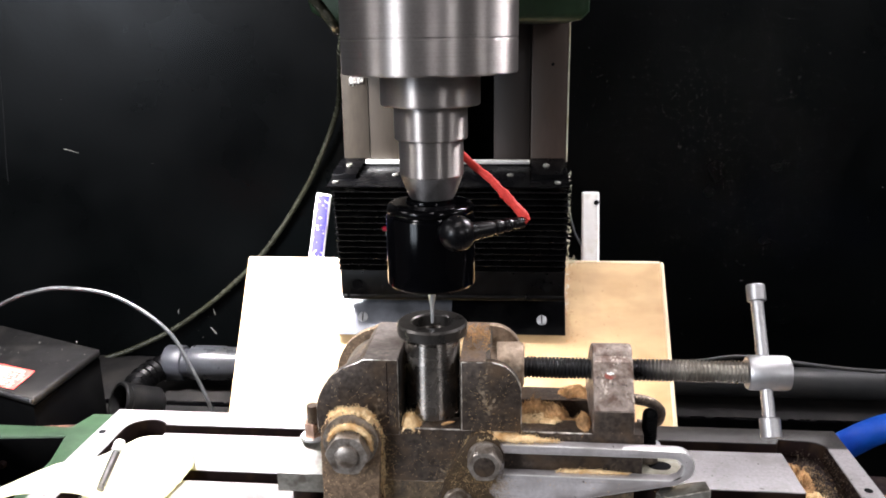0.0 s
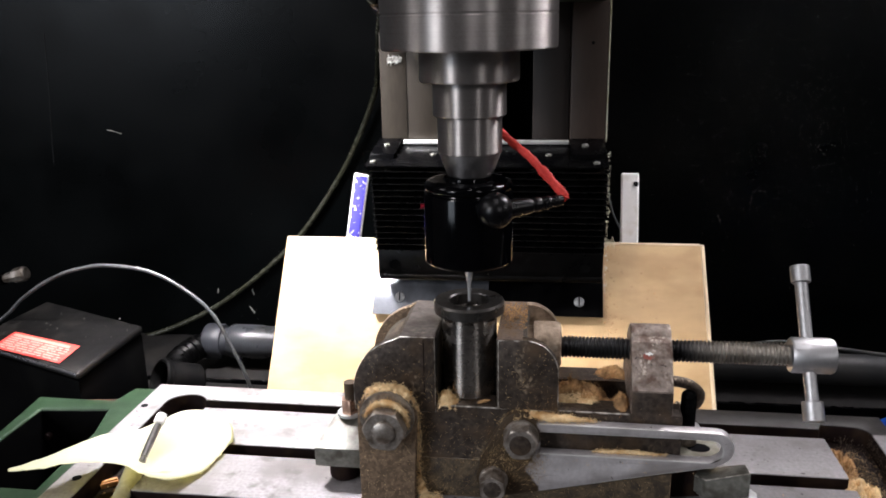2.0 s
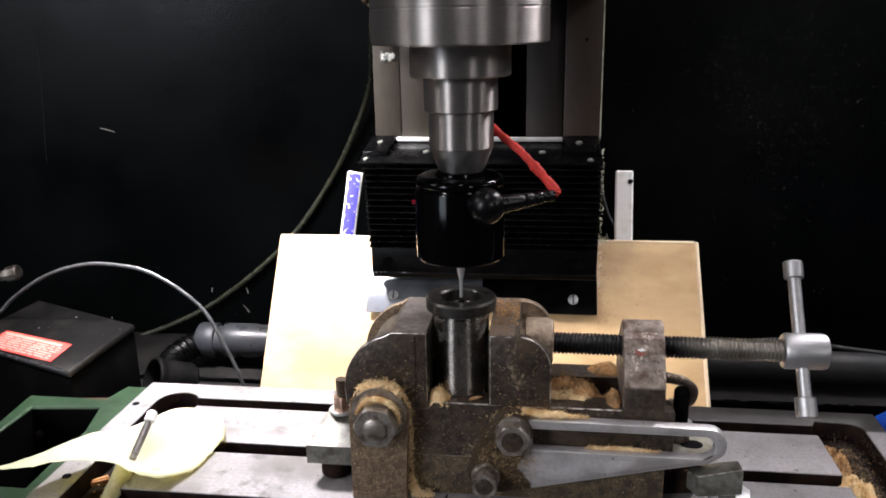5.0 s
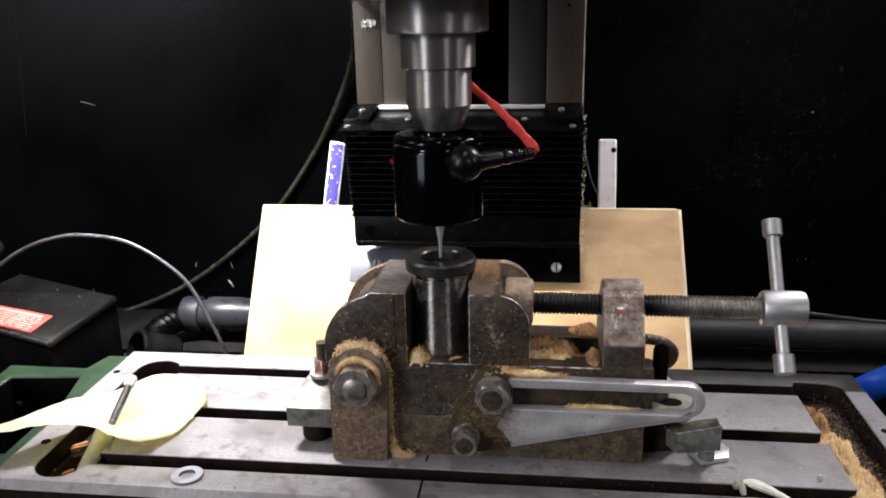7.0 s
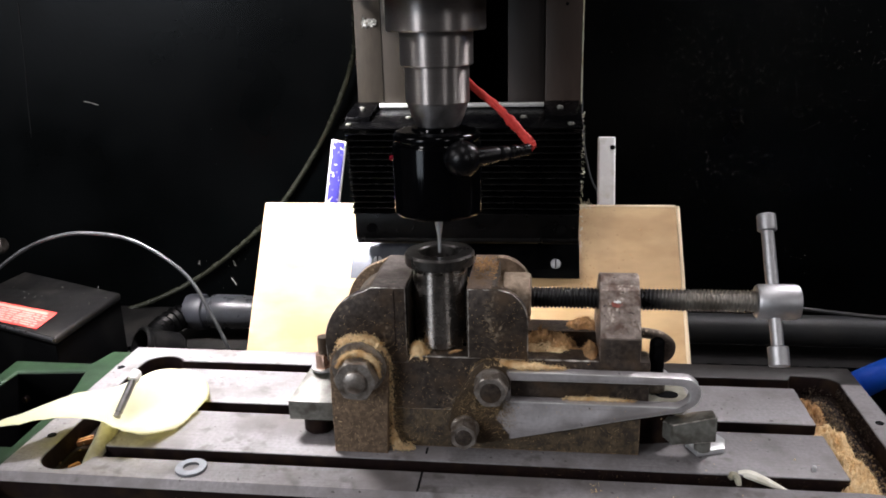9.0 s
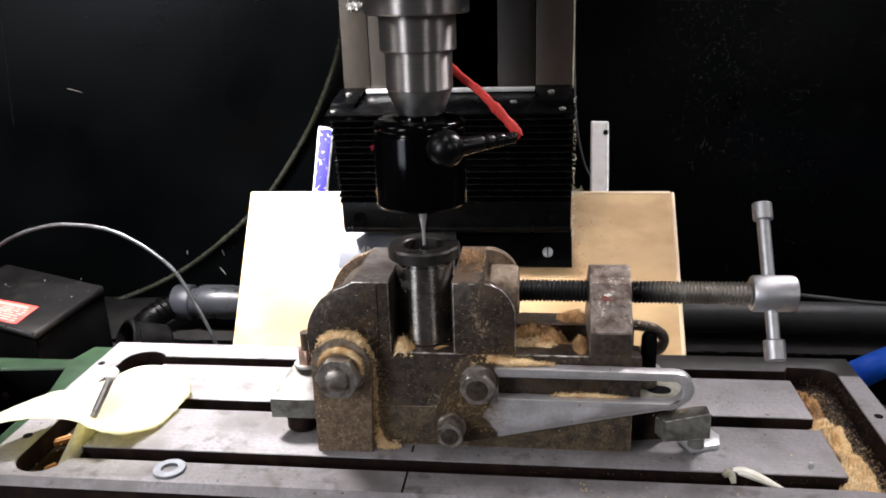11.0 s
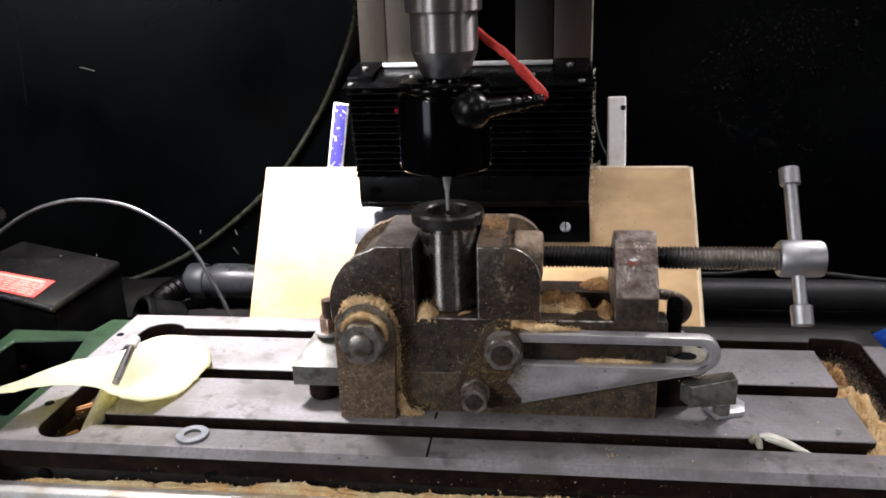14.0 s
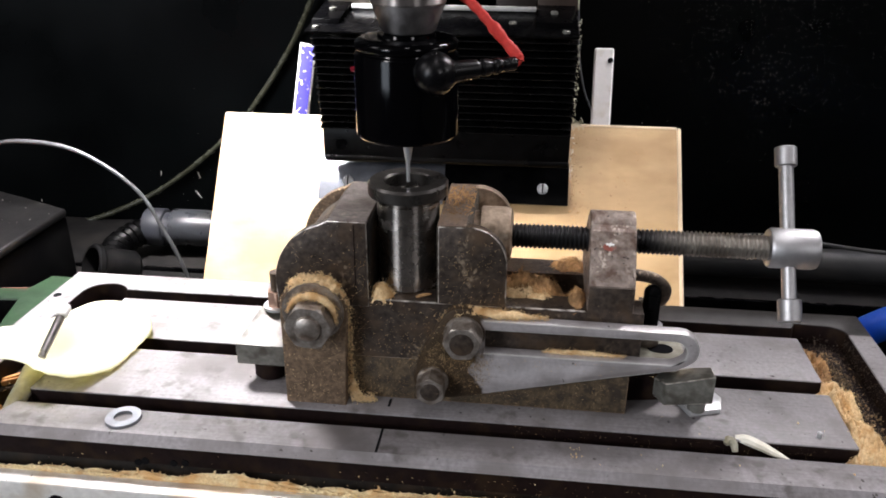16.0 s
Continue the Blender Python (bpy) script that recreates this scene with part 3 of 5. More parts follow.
for x in (-0.241, -0.186, -0.131):
    h = lathe([(0.0042, 0), (0.0042, 0.001)], 24, "y", (x, 0.3145, -0.0290))
    local(rail, h)
    part("screw_hole", h, M_INK, rail)
stop = thing("limit_stop", (0.145, 0.325, -0.03), "small black clamp block on the front rail", "stop block")
b = prism([(0.1205, 0.298), (0.1515, 0.298), (0.1510, 0.3272), (0.1190, 0.3272)], -0.05, -0.0115, "z", 0.0009)
local(stop, b)
part("block", b, M_GLOSS, stop, edge=M_BOLT)
b = lathe([(0.0026, 0), (0.0026, 0.0005), (0.0015, 0.0008)], 16, "z", (0.1362, 0.3252, -0.0115))
local(stop, b)
part("screw", b, M_ZINC, stop)

# green casting at the end of the table
tray = thing("green_end_bracket", (-0.31, 0.41, -0.06), "green painted cast end bracket with a deep open pocket", "bracket")
def tray_body():
    bm = bmesh.new()
    outer = [(XL, 0.30), (XL, 0.4905), (-0.288, 0.4905), (-0.293, 0.470), (-0.350, 0.4705), (-0.3430, 0.398), (-0.3420, 0.30)]
    inner = [(-0.2795, 0.3610), (-0.2825, 0.4265), (-0.2905, 0.4570), (-0.3370, 0.4525), (-0.3380, 0.3610)]
    def loop(pts):
        vs = [bm.verts.new((x, y, -0.004)) for x, y in pts]
        return [bm.edges.new((vs[i], vs[(i + 1) % len(vs)])) for i in range(len(vs))]
    edges = loop(outer) + loop(inner)
    bmesh.ops.triangle_fill(bm, use_beauty=True, use_dissolve=True, edges=edges)
    res = bmesh.ops.extrude_face_region(bm, geom=bm.faces[:])
    bmesh.ops.translate(bm, verts=[v for v in res["geom"] if isinstance(v, bmesh.types.BMVert)], vec=(0, 0, -0.06))
    bmesh.ops.recalc_face_normals(bm, faces=bm.faces)
    rim = [e for e in bm.edges if all(abs(v.co.z + 0.004) < 1e-6 for v in e.verts) and len(e.link_faces) == 2 and e.calc_face_angle(0) > 0.8]
    bmesh.ops.bevel(bm, geom=rim, offset=0.0016, segments=3, affect="EDGES", profile=0.5)
    return bm
b = tray_body()
b2 = box(-0.3385, -0.279, 0.3605, 0.4575, -0.0636, -0.056, 0)
local(tray, b, b2)
# pocket walls and floor go black: the shade of its depth as colour
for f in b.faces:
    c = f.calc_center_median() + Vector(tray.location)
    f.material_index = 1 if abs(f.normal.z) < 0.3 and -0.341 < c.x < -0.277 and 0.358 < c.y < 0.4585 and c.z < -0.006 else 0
part("casting", b, M_GREEN, tray, edge=M_CASE_SHADE)
part("pocket_floor", b2, M_CASE_SHADE, tray)

b = lathe([(0.0020, 0.0), (0.0026, 0.001), (0.0026, 0.004)], 16, "y", (-0.3340, 0.4495, -0.024))
local(tray, b)
part("screw", b, M_SLOT, tray, "screw head in the pocket wall")
# added block: the orange-brown glow on the switch box side as colour
wood = thing("glow_block", (-0.326, 0.505, -0.03), "small orange-brown block behind the bracket, for the glow on the switch box", "offcut")
b = prism([(-0.346, 0.498), (-0.309, 0.502), (-0.311, 0.516), (-0.345, 0.512)], -0.040, -0.0265, "z", 0.001)
local(wood, b)
part("block", b, M_GLOWBLOCK, wood)

plate = thing("end_plate", (0.25, 0.42, -0.06), "dark oily end bracket beyond the table trough", "bracket")
b = box(0.2135, 0.285, 0.345, 0.4885, -0.055, -0.030, 0.0015)
local(plate, b)
part("plate", b, M_SLOT, plate)
for (x, y, tn, ln) in ((-0.2465, 0.3815, 20, 0.0100), (-0.2370, 0.3535, 35, 0.0075)):
    chip = thing("wood_chip", (x, y, -0.0122), "splintered orange-brown wood chip lying in the end trough", "wood chip", "wood chips in the trough")
    for k in range(3):
        b = box(-ln / 2 + 0.0006 * k, ln / 2 - 0.0004 * k, -0.0026 + 0.0018 * k, -0.0010 + 0.0018 * k, 0.0, 0.0030 + 0.0006 * (k % 2), 0.0003)
        p = part("splinter", b, M_CHIPWOOD, chip)
        p.rotation_euler = (0, radians(-8), radians(tn + 3 * k))

# saddle and base under the table
saddle = thing("machine_saddle", (-0.03, 0.45, -0.5), "dark cast saddle and base under the milling table", "machine base")
b = box(-0.20, 0.16, 0.345, 0.485, -0.20, -0.034, 0.004)
b2 = box(-0.22, 0.18, 0.34, 0.82, -1.0, -0.200, 0.006)
local(saddle, b, b2)
part("saddle", b, M_FACE, saddle)
part("base", b2, M_GREEN, saddle)

# ---- column, head and spindle ----
column = thing("machine_column", (-0.045, 0.72, 0.1), "steel dovetail column with brown worn ways", "machine column")
# the right inner way is darker than its neighbours, the recess black
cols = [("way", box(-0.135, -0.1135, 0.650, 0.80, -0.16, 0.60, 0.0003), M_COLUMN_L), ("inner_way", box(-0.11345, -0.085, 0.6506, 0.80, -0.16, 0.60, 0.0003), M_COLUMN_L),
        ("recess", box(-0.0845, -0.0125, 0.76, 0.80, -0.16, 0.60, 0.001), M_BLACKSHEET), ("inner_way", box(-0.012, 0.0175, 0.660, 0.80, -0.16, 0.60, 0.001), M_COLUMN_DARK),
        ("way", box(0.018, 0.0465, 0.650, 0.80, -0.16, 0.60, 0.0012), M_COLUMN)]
for n, b, m in cols:
    local(column, b)
    part(n, b, m, column)

RP = random.Random(12)
b = grains(RP, [(-0.1225 + RP.uniform(-0.0055, 0.0055), 0.6499, 0.2150 + 0.003 * RP.random() ** 2 + RP.gauss(0, 0.0011)) for _ in range(120)], 0.0006, 0.0016, 0.4)
local(column, b)
part("bright_patch", b, M_ALU, column, "small patch of bright grains")
b = lathe([(0.0013, 0.0), (0.0013, 0.001)], 18, "y", (0.0345, 0.6494, 0.2270))
local(column, b)
part("screw_hole", b, M_INK, column)
b = box(0.0466, 0.0476, 0.6500, 0.6540, 0.150, 0.60, 0.0002)
local(column, b)
part("edge_line", b, M_PEEL, column, "pale dusty edge of the way")

head = thing("milling_headstock", (-0.045, 0.55, 0.3), "green painted milling head above the spindle", "machine head")
b = prism([(-0.113, 0.278), (-0.109, 0.264), (-0.098, 0.2575), (0.042, 0.2575), (0.0465, 0.262), (0.0465, 0.50), (-0.113, 0.50)], 0.46, 0.646, "y", 0.004, 3)
b2 = box(-0.10, 0.03, 0.36, 0.46, 0.30, 0.50, 0.006, 3)
local(head, b, b2)
part("housing", b, M_GREEN, head)
part("spindle_housing", b2, M_GREEN, head)

SX, SY = -0.0345, 0.394
spindle = thing("spindle", (SX, SY, 0.17), "turned steel spindle nose with a stepped collet arbor", "spindle")
part("nose_flange", lathe([(0.030, 0.063), (0.0420, 0.063), (0.0426, 0.0638), (0.0426, 0.0786), (0.0423, 0.0790), (0.0423, 0.0796), (0.0426, 0.080), (0.0426, 0.135), (0.03, 0.135)], 96), M_TURNED, spindle)
part("upper_step", lathe([(0.017, 0.0478), (0.0238, 0.0478), (0.0245, 0.0486), (0.0245, 0.063), (0.02, 0.063)], 80), M_TURNED, spindle)
part("middle_step", lathe([(0.0150, 0.0312), (0.0174, 0.0312), (0.0181, 0.0319), (0.0181, 0.0478), (0.016, 0.0478)], 80), M_TURNED, spindle)
part("arbor", lathe([(0.0155, 0.0132), (0.0160, 0.0138), (0.0160, 0.0312), (0.012, 0.0312)], 80), M_TURNED, spindle)
part("arbor_nose", lathe([(0.0095, 0.0012), (0.0108, 0.0016), (0.0118, 0.0030), (0.0140, 0.0088), (0.0152, 0.0120), (0.0155, 0.0131), (0.0120, 0.0131)], 80), M_NOSE, spindle, "darker matt tapered nose")

probe = thing("touch_probe", (SX - 0.001, SY, 0.127), "glossy black electronic touch probe held in the spindle", "probe")
part("body", lathe([(0.010, -0.0006), (0.0215, 0.0), (0.0226, 0.0012), (0.0226, 0.0352), (0.0222, 0.0362), (0.0212, 0.0366), (0.0210, 0.0372), (0.0218, 0.0378), (0.0223, 0.0390), (0.0222, 0.0404), (0.0214, 0.0416), (0.0198, 0.0424), (0.0175, 0.0428), (0.0125, 0.0428), (0.0122, 0.0440), (0.0098, 0.0440)], 96), M_GLOSS, probe)
part("stylus", lathe([(0.0008, -0.0225), (0.0010, -0.013), (0.0016, -0.010), (0.0031, 0.0), (0.002, 0.0005)], 24), M_ZINC, probe, "slim tapered steel stylus")
part("indicator_light", lathe([(0.0013, 0), (0.0013, 0.0018), (0.0007, 0.0024)], 16, "x", (-0.0246, 0.0, 0.028)), M_LED, probe, "small red lamp")
plug = part("cable_plug", lathe([(0.0012, -0.0090)] + [(0.0088 * math.cos(radians(a)), 0.0088 * math.sin(radians(a))) for a in range(-75, 76, 10)] + [(0.0012, 0.0090)], 40, "z", (0.0155, -0.0240, 0.0318)), M_PLUG, probe, "round black jack plug")
a0, a1 = Vector((0.0185, -0.0250, 0.0322)), Vector((0.0465, -0.006, 0.0335))
ribs, rr = [], []
for i in range(25):
    t = i / 24
    ribs.append(a0.lerp(a1, t))
    rr.append((0.0048 - 0.0020 * t) * (0.74 if i in (12, 16, 20) else 1.0))
part("strain_relief", tube(ribs, 0, 20, rr), M_PLUG, probe)
wire = thing("red_probe_lead", (0.0, 0.40, 0.16), "red insulated lead from the probe plug", "cable")
wp = spline([(0.0105, 0.389, 0.1595), (0.0125, 0.390, 0.1615), (0.0110, 0.3905, 0.164), (0.0045, 0.392, 0.171), (0.0000, 0.394, 0.1755), (-0.006, 0.398, 0.181), (-0.014, 0.403, 0.1865), (-0.022, 0.412, 0.1925), (-0.03, 0.43, 0.201)], 8)
wr = [0.0017 if i < 8 else (0.0023 if i < 26 else 0.0020) + 0.0008 * math.exp(-((i - 28) / 2.6) ** 2) + 0.0003 * math.exp(-((i - 16) / 2.0) ** 2) + 0.00014 * math.sin(i * 1.1) for i in range(len(wp))]
b = tube(wp, 0.002, 14, wr)
local(wire, b)
part("sleeve", b, M_RED, wire)

# ---- bellows and board behind the table ----
SL52 = radians(52)
board = thing("splash_board", (-0.05, 0.655, 0.065), "pale varnished plywood board leaning behind the table", "board")
def slanted(bm, slope=0.020):
    """Leans the sides of an upright panel over a little."""
    for v in bm.verts:
        v.co.x -= slope * v.co.y
    return bm


for n, b, m, lb in (("panel", box(-0.1750, 0.1765, -0.236, 0.0, -0.009, 0.0, 0.0005, 1), M_BOARD, ""),
                    ("edge_banding", box(0.1760, 0.1795, -0.2355, 0.0004, -0.0088, 0.0004, 0.0014, 3), M_BANDING, "paler rounded edge of the board"),
                    ("top_banding", box(-0.1745, 0.1762, -0.0012, 0.0010, -0.0088, 0.0004, 0.0006, 2), M_BANDING, "paler top edge of the board")):
    e = part(n, slanted(b), m, board, lb)
    e.rotation_euler = (SL52, 0, 0)

bellows = thing("way_bellows", (-0.045, 0.60, 0.09), "black pleated rubber way cover with sheet-metal ends", "bellows")
def pleats():
    prof = []
    n = 13
    for i in range(n + 1):
        t = i / n
        y, z = 0.592 + 0.013 * t, 0.136 - 0.066 * t
        prof.append((y, z))
        prof.append((y + 0.0001, z - 0.0007))
        if i < n:
            prof.append((y + 0.0085, z - 0.040 / n))
    back = [(0.640, 0.070), (0.640, 0.136)]
    return prism(prof + back, -0.134, 0.046, "x", 0)
b = pleats()
local(bellows, b)
b.normal_update()
# front facets of the folds take the painted highlight
for f in b.faces:
    f.material_index = 1 if f.normal.y < -0.9 and abs(f.normal.x) < 0.1 else 0
part("pleats", b, M_PLEAT, bellows, edge=M_CREST)
b = prism([(0.592, 0.1385), (0.650, 0.1478), (0.650, 0.1494), (0.5915, 0.1401)], -0.1375, 0.0465, "x", 0.0003)
local(bellows, b)
part("top_plate", b, M_BLACKSHEET, bellows)
for x0, x1 in ((-0.137, -0.1175), (0.0185, 0.045)):
    b = prism([(0.608, 0.1425), (0.6495, 0.1492), (0.6495, 0.1530), (0.610, 0.1462)], x0, x1, "x", 0.0004)
    local(bellows, b)
    part("tab", b, M_BLACKSHEET, bellows)
for x, y, z in ((-0.1268, 0.630, 0.1503), (0.030, 0.630, 0.1503), (-0.132, 0.600, 0.1417), (0.038, 0.600, 0.1417), (-0.088, 0.618, 0.1444), (0.002, 0.618, 0.1444)):
    b = lathe([(0.0026, -0.001), (0.0026, 0.0006), (0.0018, 0.0012)], 16, "z", (x, y, z))
    local(bellows, b)
    part("screw", b, M_CLAMP, bellows)
b = box(-0.1165, 0.0175, 0.6440, 0.6495, 0.1488, 0.1520, 0.0004)
local(bellows, b)
part("edge_strip", b, M_ALU, bellows, "bright bare metal strip")
b = box(-0.1335, 0.0460, 0.609, 0.622, 0.0450, 0.0695, 0.0015)
local(bellows, b)
part("end_frame", b, M_RUBBER, bellows)
b = tube([Vector((-0.132, 0.611, 0.0462)), Vector((0.0455, 0.611, 0.0475))], 0.0030, 12)
local(bellows, b)
part("lower_bead", b, M_RUBBER, bellows)
for x in (-0.120, 0.032):
    b = lathe([(0.004, 0), (0.004, 0.0012), (0.003, 0.0016)], 20, "y", (x, 0.6075, 0.057))
    local(bellows, b)
    part("screw", b, M_BLACKSHEET, bellows)
sheet = thing("bottom_strip", (-0.045, 0.62, 0.027), "thin sheet-metal strip screwed to the splash board", "metal strip")
# one strip in two colours, split at its middle
for x0, x1, mt, lb in ((-0.0950, 0.0, M_PLATE, "grey end"), (0.0, 0.0925, M_BLACKSHEET, "near-black end")):
    b = part("strip", box(x0, x1, -0.0180 if x0 < 0 else -0.0150, 0.018, 0.0006, 0.0020, 0.0003), mt, sheet, lb)
    b.rotation_euler = (SL52, 0, 0)
for x in (-0.073, 0.0735):
    s = part("screw", join(lathe([(0.0041, 0.001), (0.0041, 0.003), (0.003, 0.0038)], 24, "z", (x, -0.003, 0))), M_ZINC, sheet, "slotted round-head screw")
    s.rotation_euler = (SL52, 0, 0)
    k = part("screw_slot", box(x - 0.0005, x + 0.0005, -0.0066, 0.0006, 0.0034, 0.0040, 0), M_INK, s)
    k.rotation_euler = (0, 0, 0)

bar = thing("aluminium_bar", (0.069, 0.70, 0.07), "upright bare aluminium bar with a small hole", "bar")
b = box(0.0650, 0.0805, 0.698, 0.703, -0.10, 0.1155, 0.0012, 1)
local(bar, b)
part("bar", b, M_WHITE, bar).rotation_euler = (radians(-20), 0, 0)
b = lathe([(0.0022, 0), (0.0022, 0.001)], 16, "y", (0.0778, 0.6972, 0.1055))
local(bar, b)
part("hole", b, M_INK, bar).rotation_euler = (radians(-20), 0, 0)
strip = thing("printed_strip", (-0.1738, 0.70, 0.07), "white plastic strip with a scuffed blue printed face", "strip")
b = box(-0.0068, 0.0068, -0.002, 0.002, -0.21, 0.0435, 0.0006)
b2 = box(-0.0050, 0.0056, -0.0027, -0.002, -0.21, 0.0425, 0.0002)
p1 = part("backing", b, M_WHITE, strip)
p2 = part("blue_face", b2, M_BLUE, strip)
for p in (p1, p2):
    p.rotation_euler = (radians(0), radians(10), 0)

# ---- the vise ----
vise = thing("machine_vise", (-0.01, 0.398, 0.0), "blackened steel tilting machine vise on the table, dusted with sawdust", "vise")
VF, VB = 0.3725, 0.4275
AZ = 0.0785
AY = 0.399


def vpart(name, b, m, label="", parent=None, smooth=0.6, edge=None, sides=None, up=0.35):
    local(vise, b)
    return part(name, b, m, parent or vise, label, smooth, sides, edge, up)


# fixed jaw: two rounded cheeks with a lower web between them
cheek = [(-0.0512, 0.050), (-0.0512, 0.0918), (-0.0690, 0.0918), (-0.0735, 0.0893)] + arc(-0.0652, 0.0610, 0.0296, 108, 186, 12) + [(-0.0942, 0.050)]
vpart("fixed_jaw_cheek", prism(cheek, VF, VF + 0.0045, "y", 0.00032), M_VISE, edge=M_EDGE)
vpart("fixed_jaw_cheek", prism(cheek, VB - 0.0050, VB, "y", 0.0007), M_RUST, "brown dusty rear cheek")
web = [(-0.0515, 0.0500), (-0.0515, 0.0920), (-0.0690, 0.0920), (-0.0725, 0.0883)] + arc(-0.0652, 0.0610, 0.0245, 112, 186, 10) + [(-0.0890, 0.050)]
# level faces take the top steel, all others the dark brown
vpart("fixed_jaw", prism(web, VF + 0.0003, VB - 0.0003, "y", 0.0004), M_VTOP, "worn bare steel jaw top", sides=M_DARKBROWN, up=0.985)
cheek = [(-0.0190, 0.0545), (-0.0190, 0.0926), (-0.0050, 0.0926)] + arc(-0.0055, 0.0756, 0.0172, 85, 5, 10) + [(0.0118, 0.0545)]
vpart("moving_jaw_cheek", prism(cheek, VF - 0.002, VF + 0.0030, "y", 0.0005), M_VISE, edge=M_EDGE)
vpart("moving_jaw_cheek", prism(cheek, VB - 0.0045, VB + 0.001, "y", 0.0007), M_TAN, "rear cheek dusted tan")
web = [(-0.0193, 0.0545), (-0.0193, 0.0928), (-0.0068, 0.0928), (-0.0052, 0.0912), (-0.0048, 0.0890), (-0.0048, 0.0545)]
# split by facing like the fixed jaw
vpart("moving_jaw", prism(web, VF - 0.0017, VB + 0.0005, "y", 0.0004), M_JAWTOP, "worn brownish jaw top dusted with sawdust", sides=M_DARKBROWN, up=0.985)
vpart("screw_collar", lathe([(0.0080, 0.0), (0.0100, 0.0), (0.0102, 0.0030), (0.0124, 0.0034), (0.0126, 0.0150), (0.0120, 0.0170), (0.0100, 0.0178), (0.006, 0.0178)], 48, "x", (-0.0050, AY, AZ + 0.0008)), M_TAN)
# added sheets: the shade of the jaw gap, put in as black colour
vpart("jaw_gap_shade", box(-0.0515, -0.0506, VF + 0.0012, VB - 0.0010, 0.0545, 0.0912, 0.0002), M_FACE, "black sheet for the shade between the jaws")
vpart("jaw_gap_shade", box(-0.0198, -0.0189, VF - 0.0006, VB, 0.0550, 0.0918, 0.0002), M_FACE, "black sheet for the shade between the jaws")
# added rods: light along the bed and base edges, drawn as bright lines
for x0, x1, y, z in ((-0.0505, -0.0195, VF + 0.0008, 0.0537), (0.0122, 0.0475, VF + 0.0008, 0.0537), (-0.0590, -0.0290, VF + 0.0018, 0.0231)):
    vpart("edge_line", rod((x0, y, z), (x1, y, z), 0.00045, 8), M_EDGE, "bright line for the light along the edge")
# tilting bed, base and pivot leg
vpart("tilting_bed", prism([(VF + 0.0005, 0.0236), (VF + 0.0005, 0.0540), (0.3870, 0.0540), (0.3870, 0.0400), (0.4110, 0.0400), (0.4110, 0.0540), (VB, 0.0540), (VB, 0.0236)], -0.092, 0.0735, "x", 0.0008), M_VISE)
# bevels in a paler brown: light on the base's edges as colour
vpart("base", prism([(-0.092, 0.0), (0.070, 0.0), (0.070, 0.0230), (-0.092, 0.0230)], VF + 0.0015, VB + 0.002, "y", 0.0006), M_BASE, "base crusted with brown dust", edge=M_RUST)
vpart("joint_line", box(-0.0572, -0.0568, VF - 0.0002, VF + 0.001, 0.058, 0.0905, 0), M_SLOT)
leg = [(-0.0915, 0.0), (-0.0625, 0.0), (-0.0605, 0.045)] + arc(-0.0757, 0.0505, 0.0156, 0, 180, 16) + [(-0.0915, 0.045)]
vpart("pivot_leg", prism(leg, 0.3645, VF - 0.0004, "y", 0.0009), M_RUST, "dusty brown pivot leg")
vpart("base_lug", prism([(0.0705, 0.3850), (0.0900, 0.3880), (0.0900, 0.4240), (0.0705, 0.4240)], 0.0, 0.0235, "z", 0.001), M_SLOT, "near-black lug at the end of the base")
vpart("pivot_washer", lathe([(0.0070, 0.0), (0.0142, 0.0), (0.0142, 0.0020), (0.0070, 0.0020)], 48, "y", (-0.0752, 0.3622, 0.0510)), M_BOLT)
nut = vpart("pivot_nut", hexagon((-0.0752, 0.3530, 0.0476), 0.0198, 0.0095, radians(27)), M_BOLT, "large hexagon nut", smooth=0.25)
vpart("pivot_stud", lathe([(0.0035, -0.0016), (0.0058, -0.0005), (0.0062, 0.001), (0.0062, 0.004)], 32, "y", (-0.0752, 0.3522, 0.0476)), M_BOLT, "domed stud end", nut)
# slotted arm
AF, AB = 0.3660, VF - 0.0006


